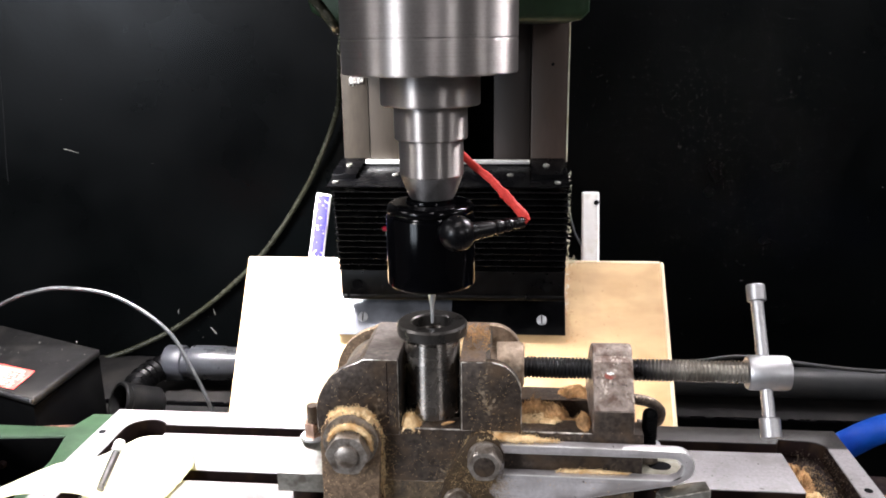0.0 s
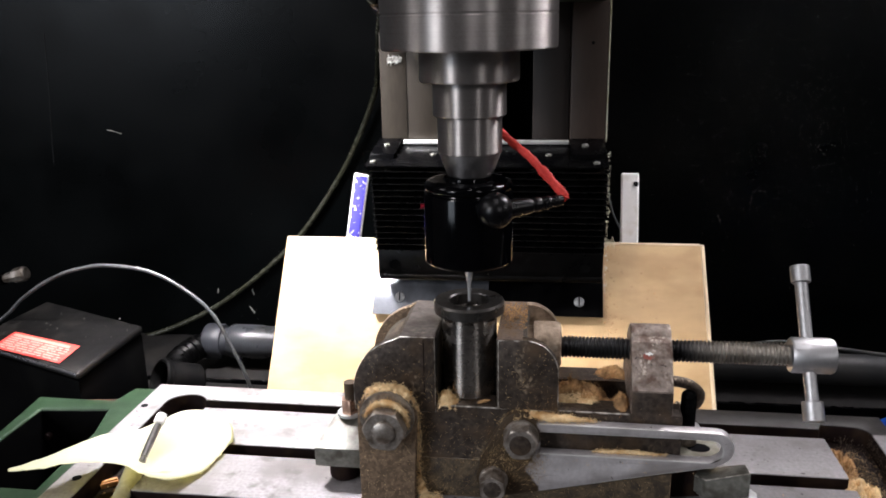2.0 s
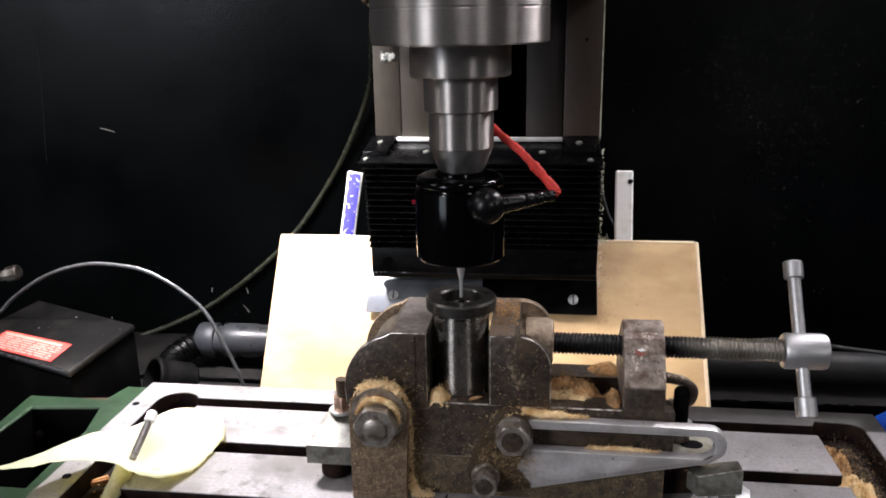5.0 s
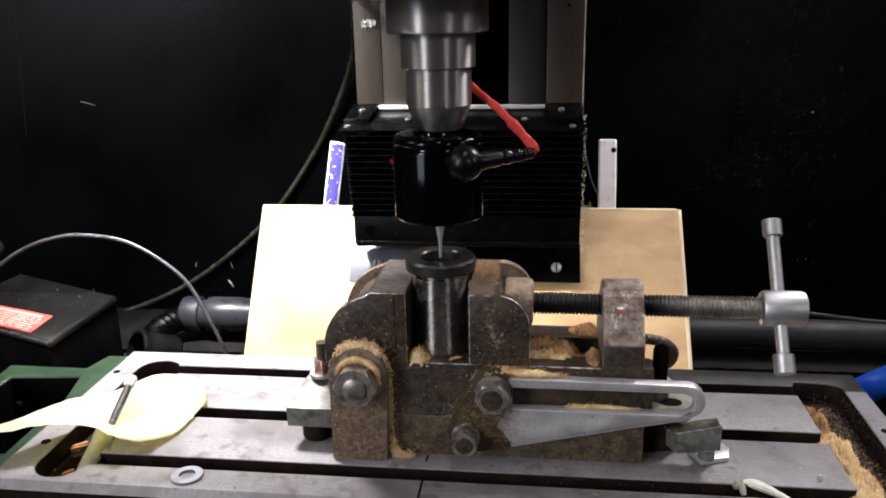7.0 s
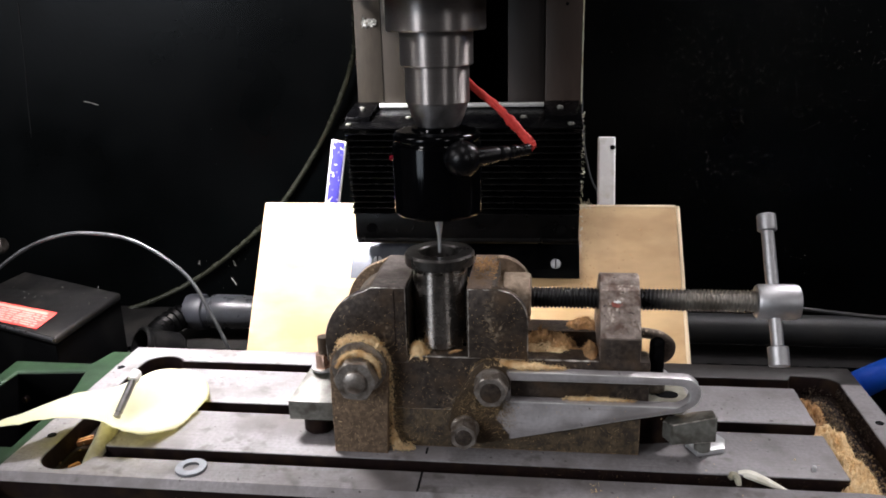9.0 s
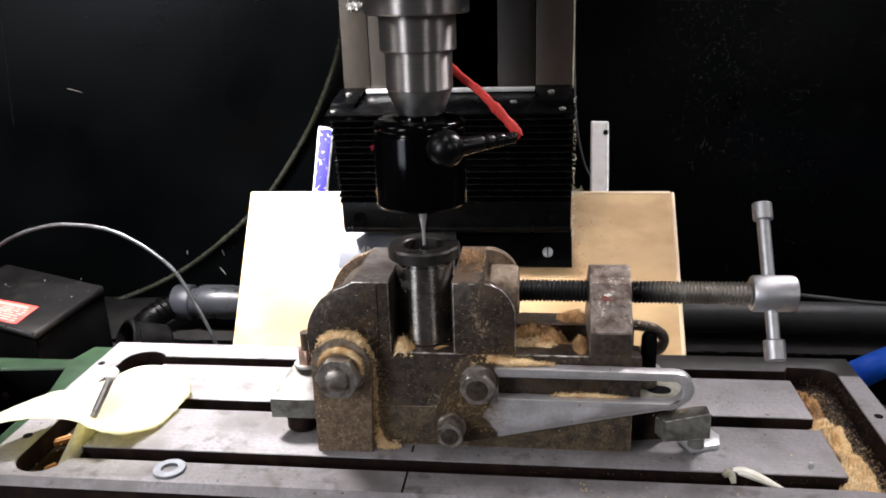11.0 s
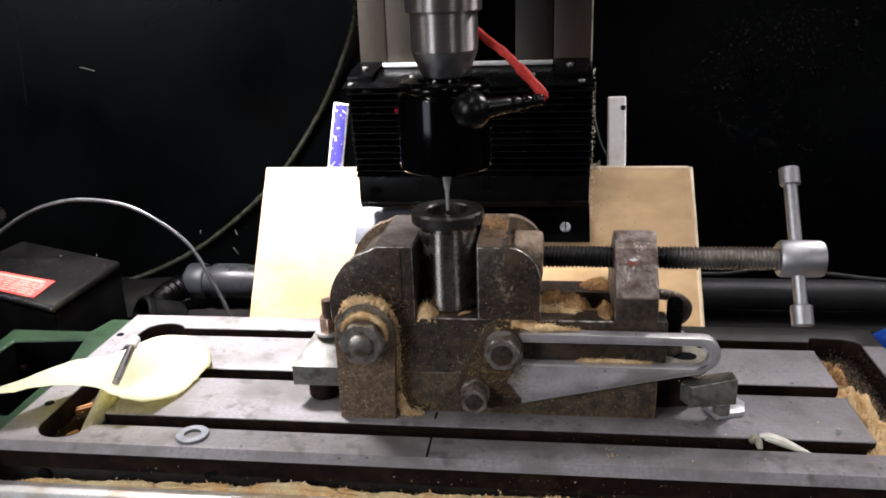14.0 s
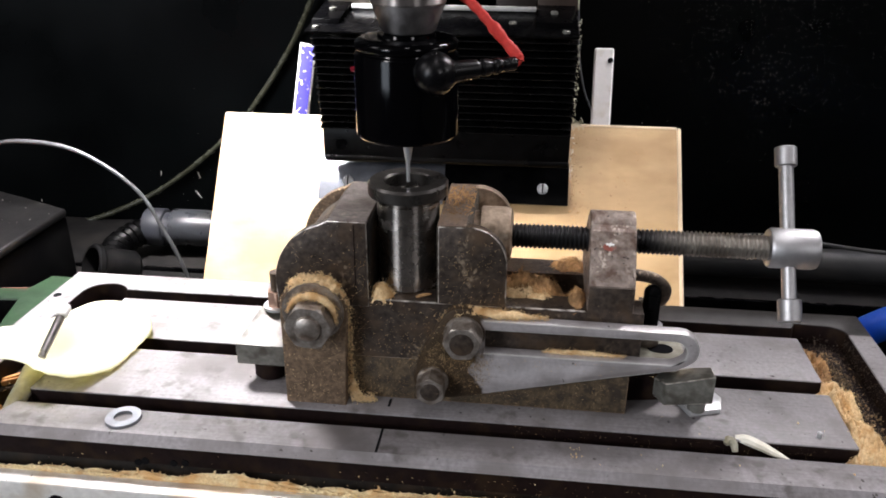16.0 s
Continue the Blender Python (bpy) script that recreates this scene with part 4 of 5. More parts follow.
def slotted_arm():
    outer = arc(-0.0068, 0.0446, 0.0108, 30, 148, 8) + [(-0.0275, 0.0290)] + arc(-0.0210, 0.0176, 0.0090, 150, 270, 10) + [(-0.0130, 0.0075), (0.0300, 0.0172), (0.0640, 0.0250), (0.0890, 0.0302)]
    outer += arc(0.0892, 0.0405, 0.0088, -60, 88, 8)
    inner = [(0.0862, 0.0330), (0.0030, 0.0332), (0.0030, 0.0449), (0.0500, 0.0450)] + arc(0.0868, 0.0392, 0.0058, 85, -80, 6)
    n = len(outer)
    bm = bmesh.new()
    sides = []
    for y in (AF, AB):
        o = [bm.verts.new((x, y, z)) for x, z in outer]
        q = [bm.verts.new((x, y, z)) for x, z in inner]
        sides.append((o, q))
        # two n-gons that share the cuts at both ends of the slot
        k0, k1 = 0, n - 7
        bm.faces.new(o[k0:k1 + 1] + [q[0], q[1], q[2]])
        bm.faces.new(o[k1:] + [o[0], q[2], q[3]] + q[4:] + [q[0]])
    for c in (0, 1):
        lo, hi = sides[0][c], sides[1][c]
        for i in range(len(lo)):
            j = (i + 1) % len(lo)
            bm.faces.new((lo[i], lo[j], hi[j], hi[i]))
    bmesh.ops.recalc_face_normals(bm, faces=bm.faces)
    rim = [e for e in bm.edges if all(abs(v.co.y - AF) < 1e-6 for v in e.verts) and len(e.link_faces) == 2 and e.calc_face_angle(0) > 0.8]
    # bevels past x 0.012 get brighter metal: edge highlights put into colour
    for f in bmesh.ops.bevel(bm, geom=rim, offset=0.0006, segments=2, affect="EDGES", profile=0.5)["faces"]:
        f.material_index = 1 if f.calc_center_median().x > 0.012 else 0
    bmesh.ops.triangulate(bm, faces=[f for f in bm.faces if len(f.verts) > 4], ngon_method="EAR_CLIP")
    return bm


vpart("slotted_arm", slotted_arm(), M_ARM, "slotted zinc-plated tilt arm", edge=M_ALU)
for (x, z, af, tk, tn) in ((-0.0066, 0.0425, 0.0150, 0.0085, 33), (-0.0207, 0.0168, 0.0124, 0.0090, 3)):
    vpart("washer", lathe([(0.0045, 0.0), (af * 0.60, 0.0), (af * 0.60, 0.0014), (0.0045, 0.0014)], 40, "y", (x, AF - 0.0014, z)), M_BOLT)
    bt = vpart("arm_bolt", hexagon((x, AF - 0.0014 - tk, z), af, tk, radians(tn)), M_BOLT, smooth=0.25)
    vpart("bolt_end", lathe([(0.0028, -0.0005), (af * 0.36, 0.0), (af * 0.38, 0.0012)], 32, "y", (x, AF - 0.0016 - tk, z)), M_VISE, "", bt)
# nut block, screw and handle
nbp = [(VF + 0.0008, 0.0505), (VF + 0.0008, 0.0668), (0.3885, 0.0868)] + arc(AY, 0.0842, 0.0084, 148, 32, 8) + [(2 * AY - 0.3885, 0.0868), (VB - 0.0010, 0.0668), (VB - 0.0010, 0.0542)]
vpart("nut_block", prism(nbp, 0.0480, 0.0685, "x", 0.0009), M_NUTBLOCK, "speckled nut block with a dab of red paint", smooth=0.35)
vpart("dark_foot", box(0.0483, 0.0682, VF + 0.0004, VF + 0.004, 0.0508, 0.0660, 0.0003), M_VISE, "darker lower face of the nut block")
dab = part("red_dab", prism([(x * (1 + 0.12 * math.sin(2.3 * i)), y * (0.62 + 0.08 * math.cos(1.7 * i))) for i, (x, y) in enumerate(arc(0.0, 0.0, 0.0028, 0, 345, 23))], -0.0006, 0.00015, "z", 0), M_OLDRED, vise, "dab of worn red paint")
dab.location = (0.0665, -0.0141, 0.0812)
dab.rotation_euler = (radians(53), 0, 0)
dab2 = part("white_dab", prism([(x * 1.0, y * (0.35 + 0.2 * math.sin(2 * i))) for i, (x, y) in enumerate(arc(0.0, 0.0, 0.0019, 0, 340, 17))], -0.0006, 0.0003, "z", 0), M_WHITE, vise)
dab2.location = (0.0667, -0.0135, 0.0822)
dab2.rotation_euler = (radians(53), 0, 0)


def thread(x0, x1, r, depth, pitch, seg=28):
    bm = bmesh.new()
    turns = (x1 - x0) / pitch
    n = int(turns * 4)
    rings = []
    for i in range(n + 1):
        ring = []
        for k in range(seg):
            a = 2 * math.pi * k / seg
            x = x0 + (x1 - x0) * i / n
            ph = ((x - x0) / pitch + k / seg) % 1.0
            q = r - depth * min(1.0, max(0.0, abs(2 * ph - 1) * 1.5 - 0.25))
            ring.append(bm.verts.new((x, AY + q * math.cos(a), AZ + q * math.sin(a))))
        rings.append(ring)
    for p, q in zip(rings, rings[1:]):
        for k in range(seg):
            j = (k + 1) % seg
            bm.faces.new((p[k], q[k], q[j], p[j]))
    bm.faces.new(rings[0])
    bm.faces.new(rings[-1][::-1])
    return bm


vpart("lead_screw", thread(0.010, 0.128, 0.0060, 0.0012, 0.0020), M_THREAD, "threaded clamping screw")
hub = vpart("handle_hub", lathe([(0.005, 0.0), (0.0084, 0.0), (0.0092, 0.0012), (0.0092, 0.0194), (0.0086, 0.0210), (0.0070, 0.0214)], 56, "x", (0.1284, AY, AZ)), M_CHROME, "polished steel handle hub")
hc = Vector((0.1374, AY, AZ))
hd = Vector((-0.0026, 0.038, 0.064)).normalized()
vpart("handle_rod", rod(hc - hd * 0.025, hc + hd * 0.040, 0.0032), M_CHROME, "sliding tommy bar", hub)
for s0, s1, r in ((0.0378, 0.0470, 0.0049), (-0.0334, -0.0230, 0.0052)):
    pts = [hc + hd * (s0 + (s1 - s0) * t) for t in (0, 0.06, 0.94, 1)]
    vpart("handle_knob", tube(pts, r, 28, [r * 0.86, r, r, r * 0.86]), M_CHROME, "", hub)

# clamps that hold the vise down
cl = thing("clamp_left", (-0.11, 0.40, 0.0), "grey steel clamp block with stud and nut, holding the vise", "clamp", "vise clamps")
b = prism([(0.3790, 0.0105), (0.3790, 0.0214), (0.4060, 0.0310), (0.4200, 0.0330), (0.4200, 0.0225), (0.4060, 0.0200), (0.3900, 0.0105)], -0.1207, -0.0925, "x", 0.0006)
for v in b.verts:
    if v.co.x < -0.11:
        v.co.x += (v.co.y - 0.3790) * 0.26
b2 = lathe([(0.0075, 0.0), (0.0085, 0.0012), (0.0085, 0.0085), (0.007, 0.0105)], 24, "z", (-0.1065, 0.3890, 0.0))
b3 = rod((-0.1055, 0.404, 0.0), (-0.1055, 0.404, 0.0500), 0.0033)
b4 = hexagon((-0.1060, 0.404, 0.0400), 0.0088, 0.0085, 0.3, "z")
b5 = lathe([(0.004, 0.0), (0.0072, 0.0), (0.0072, 0.0014), (0.004, 0.0014)], 28, "z", (-0.1060, 0.404, 0.0302))
local(cl, b, b2, b3, b4, b5)
part("block", b, M_CLAMP, cl)
# near-black foot: the shade under the block is put into its colour
part("foot", b2, M_SLOT, cl)
part("stud", b3, M_VISE, cl)
part("nut", b4, M_COPPER, cl, "copper-coloured hexagon nut")
part("washer", b5, M_ZINC, cl)
cr = thing("clamp_right", (0.095, 0.385, 0.0), "grey-green steel clamp bar with stud, holding the vise", "clamp", "vise clamps")
b = prism([(0.0856, 0.3668), (0.1068, 0.3668), (0.1074, 0.3810), (0.0985, 0.3832), (0.0850, 0.3832), (0.0818, 0.3765)], 0.0110, 0.0228, "z", 0.0005)
for v in b.verts:
    v.co.z += (v.co.x - 0.0856) * (0.25 if v.co.z > 0.016 else 0.13) - (v.co.y - 0.3668) * (0.24 if v.co.z > 0.016 else 0.0)
b2 = prism([(0.0705, 0.3745), (0.0905, 0.3740), (0.0950, 0.3800), (0.0940, 0.3920), (0.0890, 0.3990), (0.0705, 0.4000)], 0.0245, 0.0315, "z", 0.0007)
b3 = prism([(0.0955, 0.3850), (0.1000, 0.3752), (0.1148, 0.3800), (0.1168, 0.3895), (0.1120, 0.3980), (0.1000, 0.3960)], 0.0, 0.0030, "z", 0.0005)
b4 = lathe([(0.0038, 0.0250), (0.0038, 0.0420)] + [(0.0040 if i % 2 else 0.0036, 0.0424 + 0.0006 * i) for i in range(27)] + [(0.0039, 0.0586), (0.0037, 0.0598), (0.0027, 0.0612), (0.0012, 0.0618)], 24, "z", (0.0782, 0.387, 0.0))
b5 = lathe([(0.004, 0.0), (0.0062, 0.0), (0.0062, 0.0016), (0.004, 0.0016)], 28, "z", (0.0782, 0.387, 0.0405))
b6 = prism([(0.0830 + 0.0050 * math.cos(a * 0.5236) + (0.0018 if -1.6 < (a * 0.5236 - 6.2832 if a > 6 else a * 0.5236) < 1.6 else 0.0), 0.3830 + 0.0042 * math.sin(a * 0.5236)) for a in range(12)], 0.0314, 0.0318, "z", 0)
b7 = lathe([(0.0040, 0.0), (0.0052, 0.001), (0.0052, 0.0070)], 20, "z", (0.0782, 0.387, 0.0316))
b8 = rod((0.1030, 0.3790, 0.0025), (0.1030, 0.3790, 0.0150), 0.0042)
local(cr, b, b2, b3, b4, b5, b6, b7, b8)
part("clamp_bar", b, M_CLAMP, cr, edge=M_EDGE)
part("clamp_strap", b2, M_STRAP, cr, "slotted strap, pale as if lit")
part("nut", b3, M_ZINC, cr, "bright plated flat nut")
part("stud", b4, M_CASE_SHADE, cr, "black threaded stud")
part("washer", b5, M_ZINC, cr)
part("strap_slot", b6, M_INK, cr)
part("collar", b7, M_BOLT, cr)
part("short_stud", b8, M_CLAMP, cr)
b = tube(spline([(0.062, 0.444, 0.0410), (0.077, 0.444, 0.0405), (0.088, 0.444, 0.0385), (0.0940, 0.444, 0.0330), (0.0925, 0.444, 0.0265), (0.086, 0.444, 0.0235), (0.081, 0.444, 0.0240)], 6), 0.0032, 12)
local(vise, b)
part("rear_hook", b, M_VISE, vise, "bent steel hook")

# bush standing between the jaws
bush = thing("drill_bush", (-0.0357, 0.3945, 0.0541), "dark oiled steel flanged bush clamped upright in the vise", "bush")
part("sleeve", lathe([(0.0105, 0.0), (0.0138, 0.0), (0.0146, 0.0008), (0.0146, 0.0418), (0.0138, 0.0426), (0.0138, 0.0446), (0.0105, 0.0446)], 80, closed=True), M_BUSH, bush)
part("flange", lathe([(0.0106, 0.0447), (0.0179, 0.0447), (0.0185, 0.0453), (0.0185, 0.0500), (0.0176, 0.0512), (0.0114, 0.0512), (0.0106, 0.0504)], 80, closed=True), M_BUSHDARK, bush, "dark rounded flange")

# ---- loose things on the table ----
wash = thing("loose_washer", (-0.1630, 0.3415, 0.0), "bright zinc flat washer lying on the table", "washer")
part("ring", lathe([(0.0042, 0.0), (0.0080, 0.0), (0.0082, 0.0003), (0.0082, 0.0012), (0.0080, 0.0015), (0.0042, 0.0015)], 40, closed=True), M_WASHER, wash)
note = thing("yellow_note", (-0.225, 0.40, 0.0), "curled pale yellow paper note lying over the table end", "paper note")
def curled_note():
    front = spline([(-0.2815, 0.3450, 0.0165), (-0.265, 0.3475, 0.0178), (-0.246, 0.3555, 0.0190), (-0.224, 0.3565, 0.0180), (-0.206, 0.3535, 0.0150), (-0.1965, 0.3605, 0.0080), (-0.1880, 0.3780, 0.0018)], 6)
    back = spline([(-0.2832, 0.3480, 0.0165), (-0.2690, 0.3625, 0.0168), (-0.2525, 0.3860, 0.0170), (-0.2320, 0.3955, 0.0180), (-0.2155, 0.4200, 0.0180), (-0.1950, 0.4290, 0.0115), (-0.1835, 0.4175, 0.0030)], 6)
    bm = bmesh.new()
    rows = []
    n = 14
    for i, (f, k) in enumerate(zip(front, back)):
        row = []
        for j in range(n + 1):
            t = j / n
            p = f.lerp(k, t)
            u = i / (len(front) - 1)
            p.z += -0.0035 * math.sin(math.pi * t) * math.sin(math.pi * u) - 0.0150 * math.exp(-((u - 0.68) / 0.15) ** 2 - ((t - 0.46) / 0.26) ** 2) - 0.0045 * max(0.0, 1 - abs(u - 0.60) / 0.06) * math.exp(-((t - 0.45) / 0.35) ** 2) + 0.0010 * noise.noise(p * 60)
            p.y += 0.0007 * noise.noise(p * 110) + (0.0012 * noise.noise(p * 330) if j in (0, n) else 0.0)
            p.x += (0.0015 * math.sin(math.pi * t) + 0.0016 * noise.noise(Vector((3.1, p.y * 260, 0.4)))) * max(0.0, (u - 0.72) / 0.28) ** 2
            p.z = max(p.z, 0.0012)
            row.append(bm.verts.new(p))
        rows.append(row)
    for a, c in zip(rows, rows[1:]):
        for j in range(n):
            bm.faces.new((a[j], c[j], c[j + 1], a[j + 1]))
    return bm
b = curled_note()
local(note, b)
sheet_ob = part("sheet", b, M_PAPER, note, smooth=3.2)
sol = sheet_ob.modifiers.new("thickness", "SOLIDIFY")
sol.thickness = 0.00015
pin = thing("socket_screw", (-0.216, 0.366, 0.0135), "dark steel screw with a whitish head leaning on the paper note", "screw")
d0, d1 = Vector((-0.2155, 0.3655, 0.0145)), Vector((-0.2140, 0.390, 0.030))
dd = (d1 - d0).normalized()
b = tube([d0, d0 + dd * 0.0004, d0 + dd * 0.0020, d0 + dd * 0.0023, d0 + dd * 0.0030, d0 + dd * 0.0033, d0 + dd * 0.022, d0 + dd * 0.0235], 0.002, 28, [0.0013, 0.0020, 0.0020, 0.0017, 0.0017, 0.0021, 0.0022, 0.0020])
b2 = tube([d0 + dd * 0.0235, d0 + dd * 0.0243, d0 + dd * 0.0292, d0 + dd * 0.0302], 0.003, 12, [0.0024, 0.0031, 0.0031, 0.0024])
local(pin, b, b2)
part("shank", b, M_SHANK, pin)
part("screw_head", b2, M_WHITE, pin, "whitish faceted head")
# a rolled sheet, built as a solid tapered tube
b = tube([Vector((-0.2300, 0.393, 0.0052)), Vector((-0.2285, 0.385, 0.0040)), Vector((-0.2262, 0.367, -0.0005)), Vector((-0.2258, 0.353, -0.0045)), Vector((-0.2256, 0.3465, -0.0066))], 0.005, 24, [0.0058, 0.0058, 0.0050, 0.0040, 0.0034])
stick = thing("rolled_sheet", (-0.230, 0.36, 0.0), "pale tapered roll of sheet lying across the end trough under the note", "rod")
local(stick, b)
part("rod", b, M_ROLL, stick)
peel = thing("wood_peel", (0.127, 0.360, -0.004), "pale curled strip of peel lying in the front slot", "offcut")
b = tube(spline([(0.1185, 0.3625, -0.0015), (0.1230, 0.3615, -0.0005), (0.1285, 0.3585, -0.0010), (0.1340, 0.3552, -0.0020), (0.1395, 0.3520, -0.0030)], 6), 0.0013, 8,
         [0.0008 + 0.0016 * math.sin(math.pi * min(1, i / 24 * 0.70 + 0.30)) for i in range(25)])
b2 = tube(spline([(0.1135, 0.3595, -0.0020), (0.1150, 0.3610, -0.0010), (0.1172, 0.3605, -0.0020), (0.1180, 0.3580, -0.0050)], 5), 0.0012, 8, [0.0013 + 0.0008 * math.sin(math.pi * i / 15) for i in range(16)])
local(peel, b2)
part("curl", b2, M_ROLL, peel, "greyish curled end")
local(peel, b)
part("strip", b, M_WHITEPEEL, peel)
tiny = thing("steel_pin", (0.156, 0.367, 0.0), "tiny bright steel pin standing in the table strip", "pin")
part("pin", lathe([(0.0012, -0.001), (0.0012, 0.0022), (0.0007, 0.0028)], 12), M_ZINC, tiny)

# ---- left side ----
ctrl = thing("switch_box", (-0.42, 0.585, -0.05), "dusty black switch box with a red printed label on top", "switch box")
lid = [(-0.3395, 0.5020), (-0.3385, 0.5970), (-0.4610, 0.6490), (-0.4680, 0.5530)]
b = prism([(x - 0.0015, y + 0.0012) for x, y in lid], -0.1050, -0.0075, "z", 0.002, 2)
b2 = prism(lid, -0.0065, 0.0, "z", 0.0022, 3)
local(ctrl, b, b2)
part("case", b, M_CASE_SHADE, ctrl)
part("lid", b2, M_BOX, ctrl, "dusty lid with pale chips")
# added rod: the highlight on the lid's front edge as a bluish line
b = rod((-0.4670, 0.5526, -0.0022), (-0.3405, 0.5018, -0.0022), 0.0014, 10)
local(ctrl, b)
part("edge_line", b, M_PVC, ctrl, "bluish rod for the highlight along the front edge")
b = prism([(-0.4372, 0.5400), (-0.3628, 0.5150), (-0.3660, 0.5482), (-0.4391, 0.5722)], 0.0004, 0.0009, "z", 0)
local(ctrl, b)
lab = part("label_plate", b, M_REDLABEL, ctrl, "red printed warning label")
u, w = Vector((0.0744, -0.0250, 0)), Vector((-0.0025, 0.0327, 0))
o0 = Vector((-0.4372, 0.5400, 0.0))
RW = random.Random(9)
for row in range(7):
    x = 0.05
    while x < 0.92:
        ln = RW.uniform(0.05, 0.2) if row < 6 else 0.85
        e = min(0.94, x + ln)
        a, bq = 0.08 + row * 0.115, 0.08 + row * 0.115 + (0.05 if row < 6 else 0.12)
        q = [o0 + u * x + w * a, o0 + u * e + w * a, o0 + u * e + w * bq, o0 + u * x + w * bq]
        bm = prism([(p.x, p.y) for p in q], 0.0010, 0.0012, "z", 0)
        local(ctrl, bm)
        part("print_bar", bm, M_LABELWHITE, lab)
        x = e + 0.03

goose = thing("flexible_conduit", (-0.33, 0.60, -0.1), "thin grey flexible metal conduit arching over the table end", "conduit")
b = tube(spline([(-0.512, 0.60, -0.06), (-0.4838, 0.60, -0.0119), (-0.4616, 0.60, 0.0082), (-0.4480, 0.60, 0.0205), (-0.4225, 0.60, 0.0368), (-0.3960, 0.60, 0.0475), (-0.3643, 0.60, 0.0522), (-0.3212, 0.60, 0.0455), (-0.2807, 0.60, 0.0178), (-0.2615, 0.60, -0.0185), (-0.2490, 0.60, -0.0520), (-0.240, 0.60, -0.10)], 60), 0.0016, 10, [0.0016 + 0.00008 * math.sin(i * 1.5708 + 0.4) for i in range(661)])
local(goose, b)
part("conduit", b, M_CABLE, goose)

pvc = thing("grey_plastic_pipe", (-0.31, 0.75, -0.078), "grey plastic pipe with a threaded coupling", "pipe")
b = lathe([(0.010, 0.0), (0.0168, 0.0), (0.0180, 0.001), (0.0182, 0.034), (0.0172, 0.0355), (0.0172, 0.23), (0.010, 0.23)], 40, "x", (-0.328, 0.75, -0.0766))
b2 = lathe([(0.010, 0.0), (0.0180, 0.001), (0.0188, 0.003), (0.0188, 0.0185), (0.0178, 0.020), (0.0150, 0.0205), (0.0150, 0.0275)], 40, "x", (-0.356, 0.75, -0.0775))
hp = spline([(-0.350, 0.75, -0.079), (-0.362, 0.735, -0.080), (-0.368, 0.71, -0.083), (-0.360, 0.68, -0.085), (-0.345, 0.65, -0.085)], 12)
b3 = tube(hp, 0.011, 16, [0.0125 + 0.0011 * math.sin(i * 1.57) for i in range(len(hp))])
local(pvc, b, b2, b3)
part("pipe", b, M_PVC, pvc)
part("coupling", b2, M_COLLAR, pvc, "darker coupling collar")
part("hose", b3, M_RUBBER, pvc, "black ribbed hose")
ledge = thing("bench_shelf", (-0.30, 0.77, -0.12), "black bench shelf along the backboard", "shelf")
b = box(-0.60, 0.60, 0.715, 0.832, -0.125, -0.105, 0.002)
local(ledge, b)
part("shelf_board", b, M_BENCH, ledge)
b = box(-0.60, -0.235, 0.4960, 0.7090, -0.126, -0.1052, 0.001)
local(ledge, b)
part("bench_top", b, M_BENCH, ledge, "dusty dark bench top behind the table end")
b = box(-0.60, 0.60, 0.7100, 0.7148, -0.130, -0.103, 0.001)
local(ledge, b)
part("front_lip", b, M_BLACKSHEET, ledge)
hw = thing("black_hose_cuff", (-0.345, 0.625, -0.062), "black rubber hose cuff with a shiny rim behind the table", "hose cuff")
p = part("cuff", lathe([(0.010, 0.020), (0.0175, 0.018), (0.0178, 0.0), (0.0200, 0.0), (0.0215, 0.0015), (0.0215, 0.006), (0.0195, 0.008), (0.0195, 0.042), (0.016, 0.046), (0.010, 0.046)], 40), M_CUFF, hw)
p.matrix_basis = look((0, 0, 0), (0.030, 0.035, -0.020)) @ pose(0, 0, 0, 180, 0, 0) @ Matrix.Scale(0.86, 4)
hose = thing("clear_air_tube", (-0.3, 0.82, 0.0), "thin yellowed clear tube hanging along the backboard", "tube")
b = tube(spline([(-0.118, 0.41, 0.31), (-0.100, 0.42, 0.275), (-0.094, 0.425, 0.265), (-0.089, 0.437, 0.2545), (-0.104, 0.52, 0.250), (-0.141, 0.68, 0.236), (-0.160, 0.76, 0.212), (-0.176, 0.812, 0.178), (-0.1985, 0.822, 0.128), (-0.226, 0.826, 0.080), (-0.268, 0.826, 0.023), (-0.317, 0.826, -0.024), (-0.375, 0.826, -0.066), (-0.426, 0.826, -0.092), (-0.475, 0.826, -0.110), (-0.56, 0.826, -0.135)], 10), 0.0029, 12)
local(hose, b)
part("tube", b, M_TUBE, hose)
nz = thing("small_valve", (-0.535, 0.70, 0.005), "small black valve with a bright faceted cap", "valve")
b = rod((-0.60, 0.705, -0.004), (-0.540, 0.70, 0.0035), 0.0062)
b2 = tube([Vector((-0.541, 0.70, 0.0033)), Vector((-0.536, 0.70, 0.0043)), Vector((-0.528, 0.6995, 0.0065)), Vector((-0.526, 0.699, 0.0070)), Vector((-0.516, 0.699, 0.0098)), Vector((-0.514, 0.699, 0.0104))], 0.008, 8, [0.004, 0.0052, 0.0056, 0.0078, 0.0078, 0.0058])
local(nz, b, b2)
part("stem", b, M_GLOSS, nz)
part("cap", b2, M_BOLT, nz)

# ---- right side ----
pipe = thing("dark_pipe", (0.4, 0.75, -0.082), "long dark grey pipe along the back of the machine", "pipe")
b = lathe([(0.010, 0.0), (0.0150, 0.0), (0.0150, 0.95), (0.010, 0.95)], 36, "x", (0.05, 0.75, -0.082))
local(pipe, b)
part("pipe", b, M_PIPE, pipe)
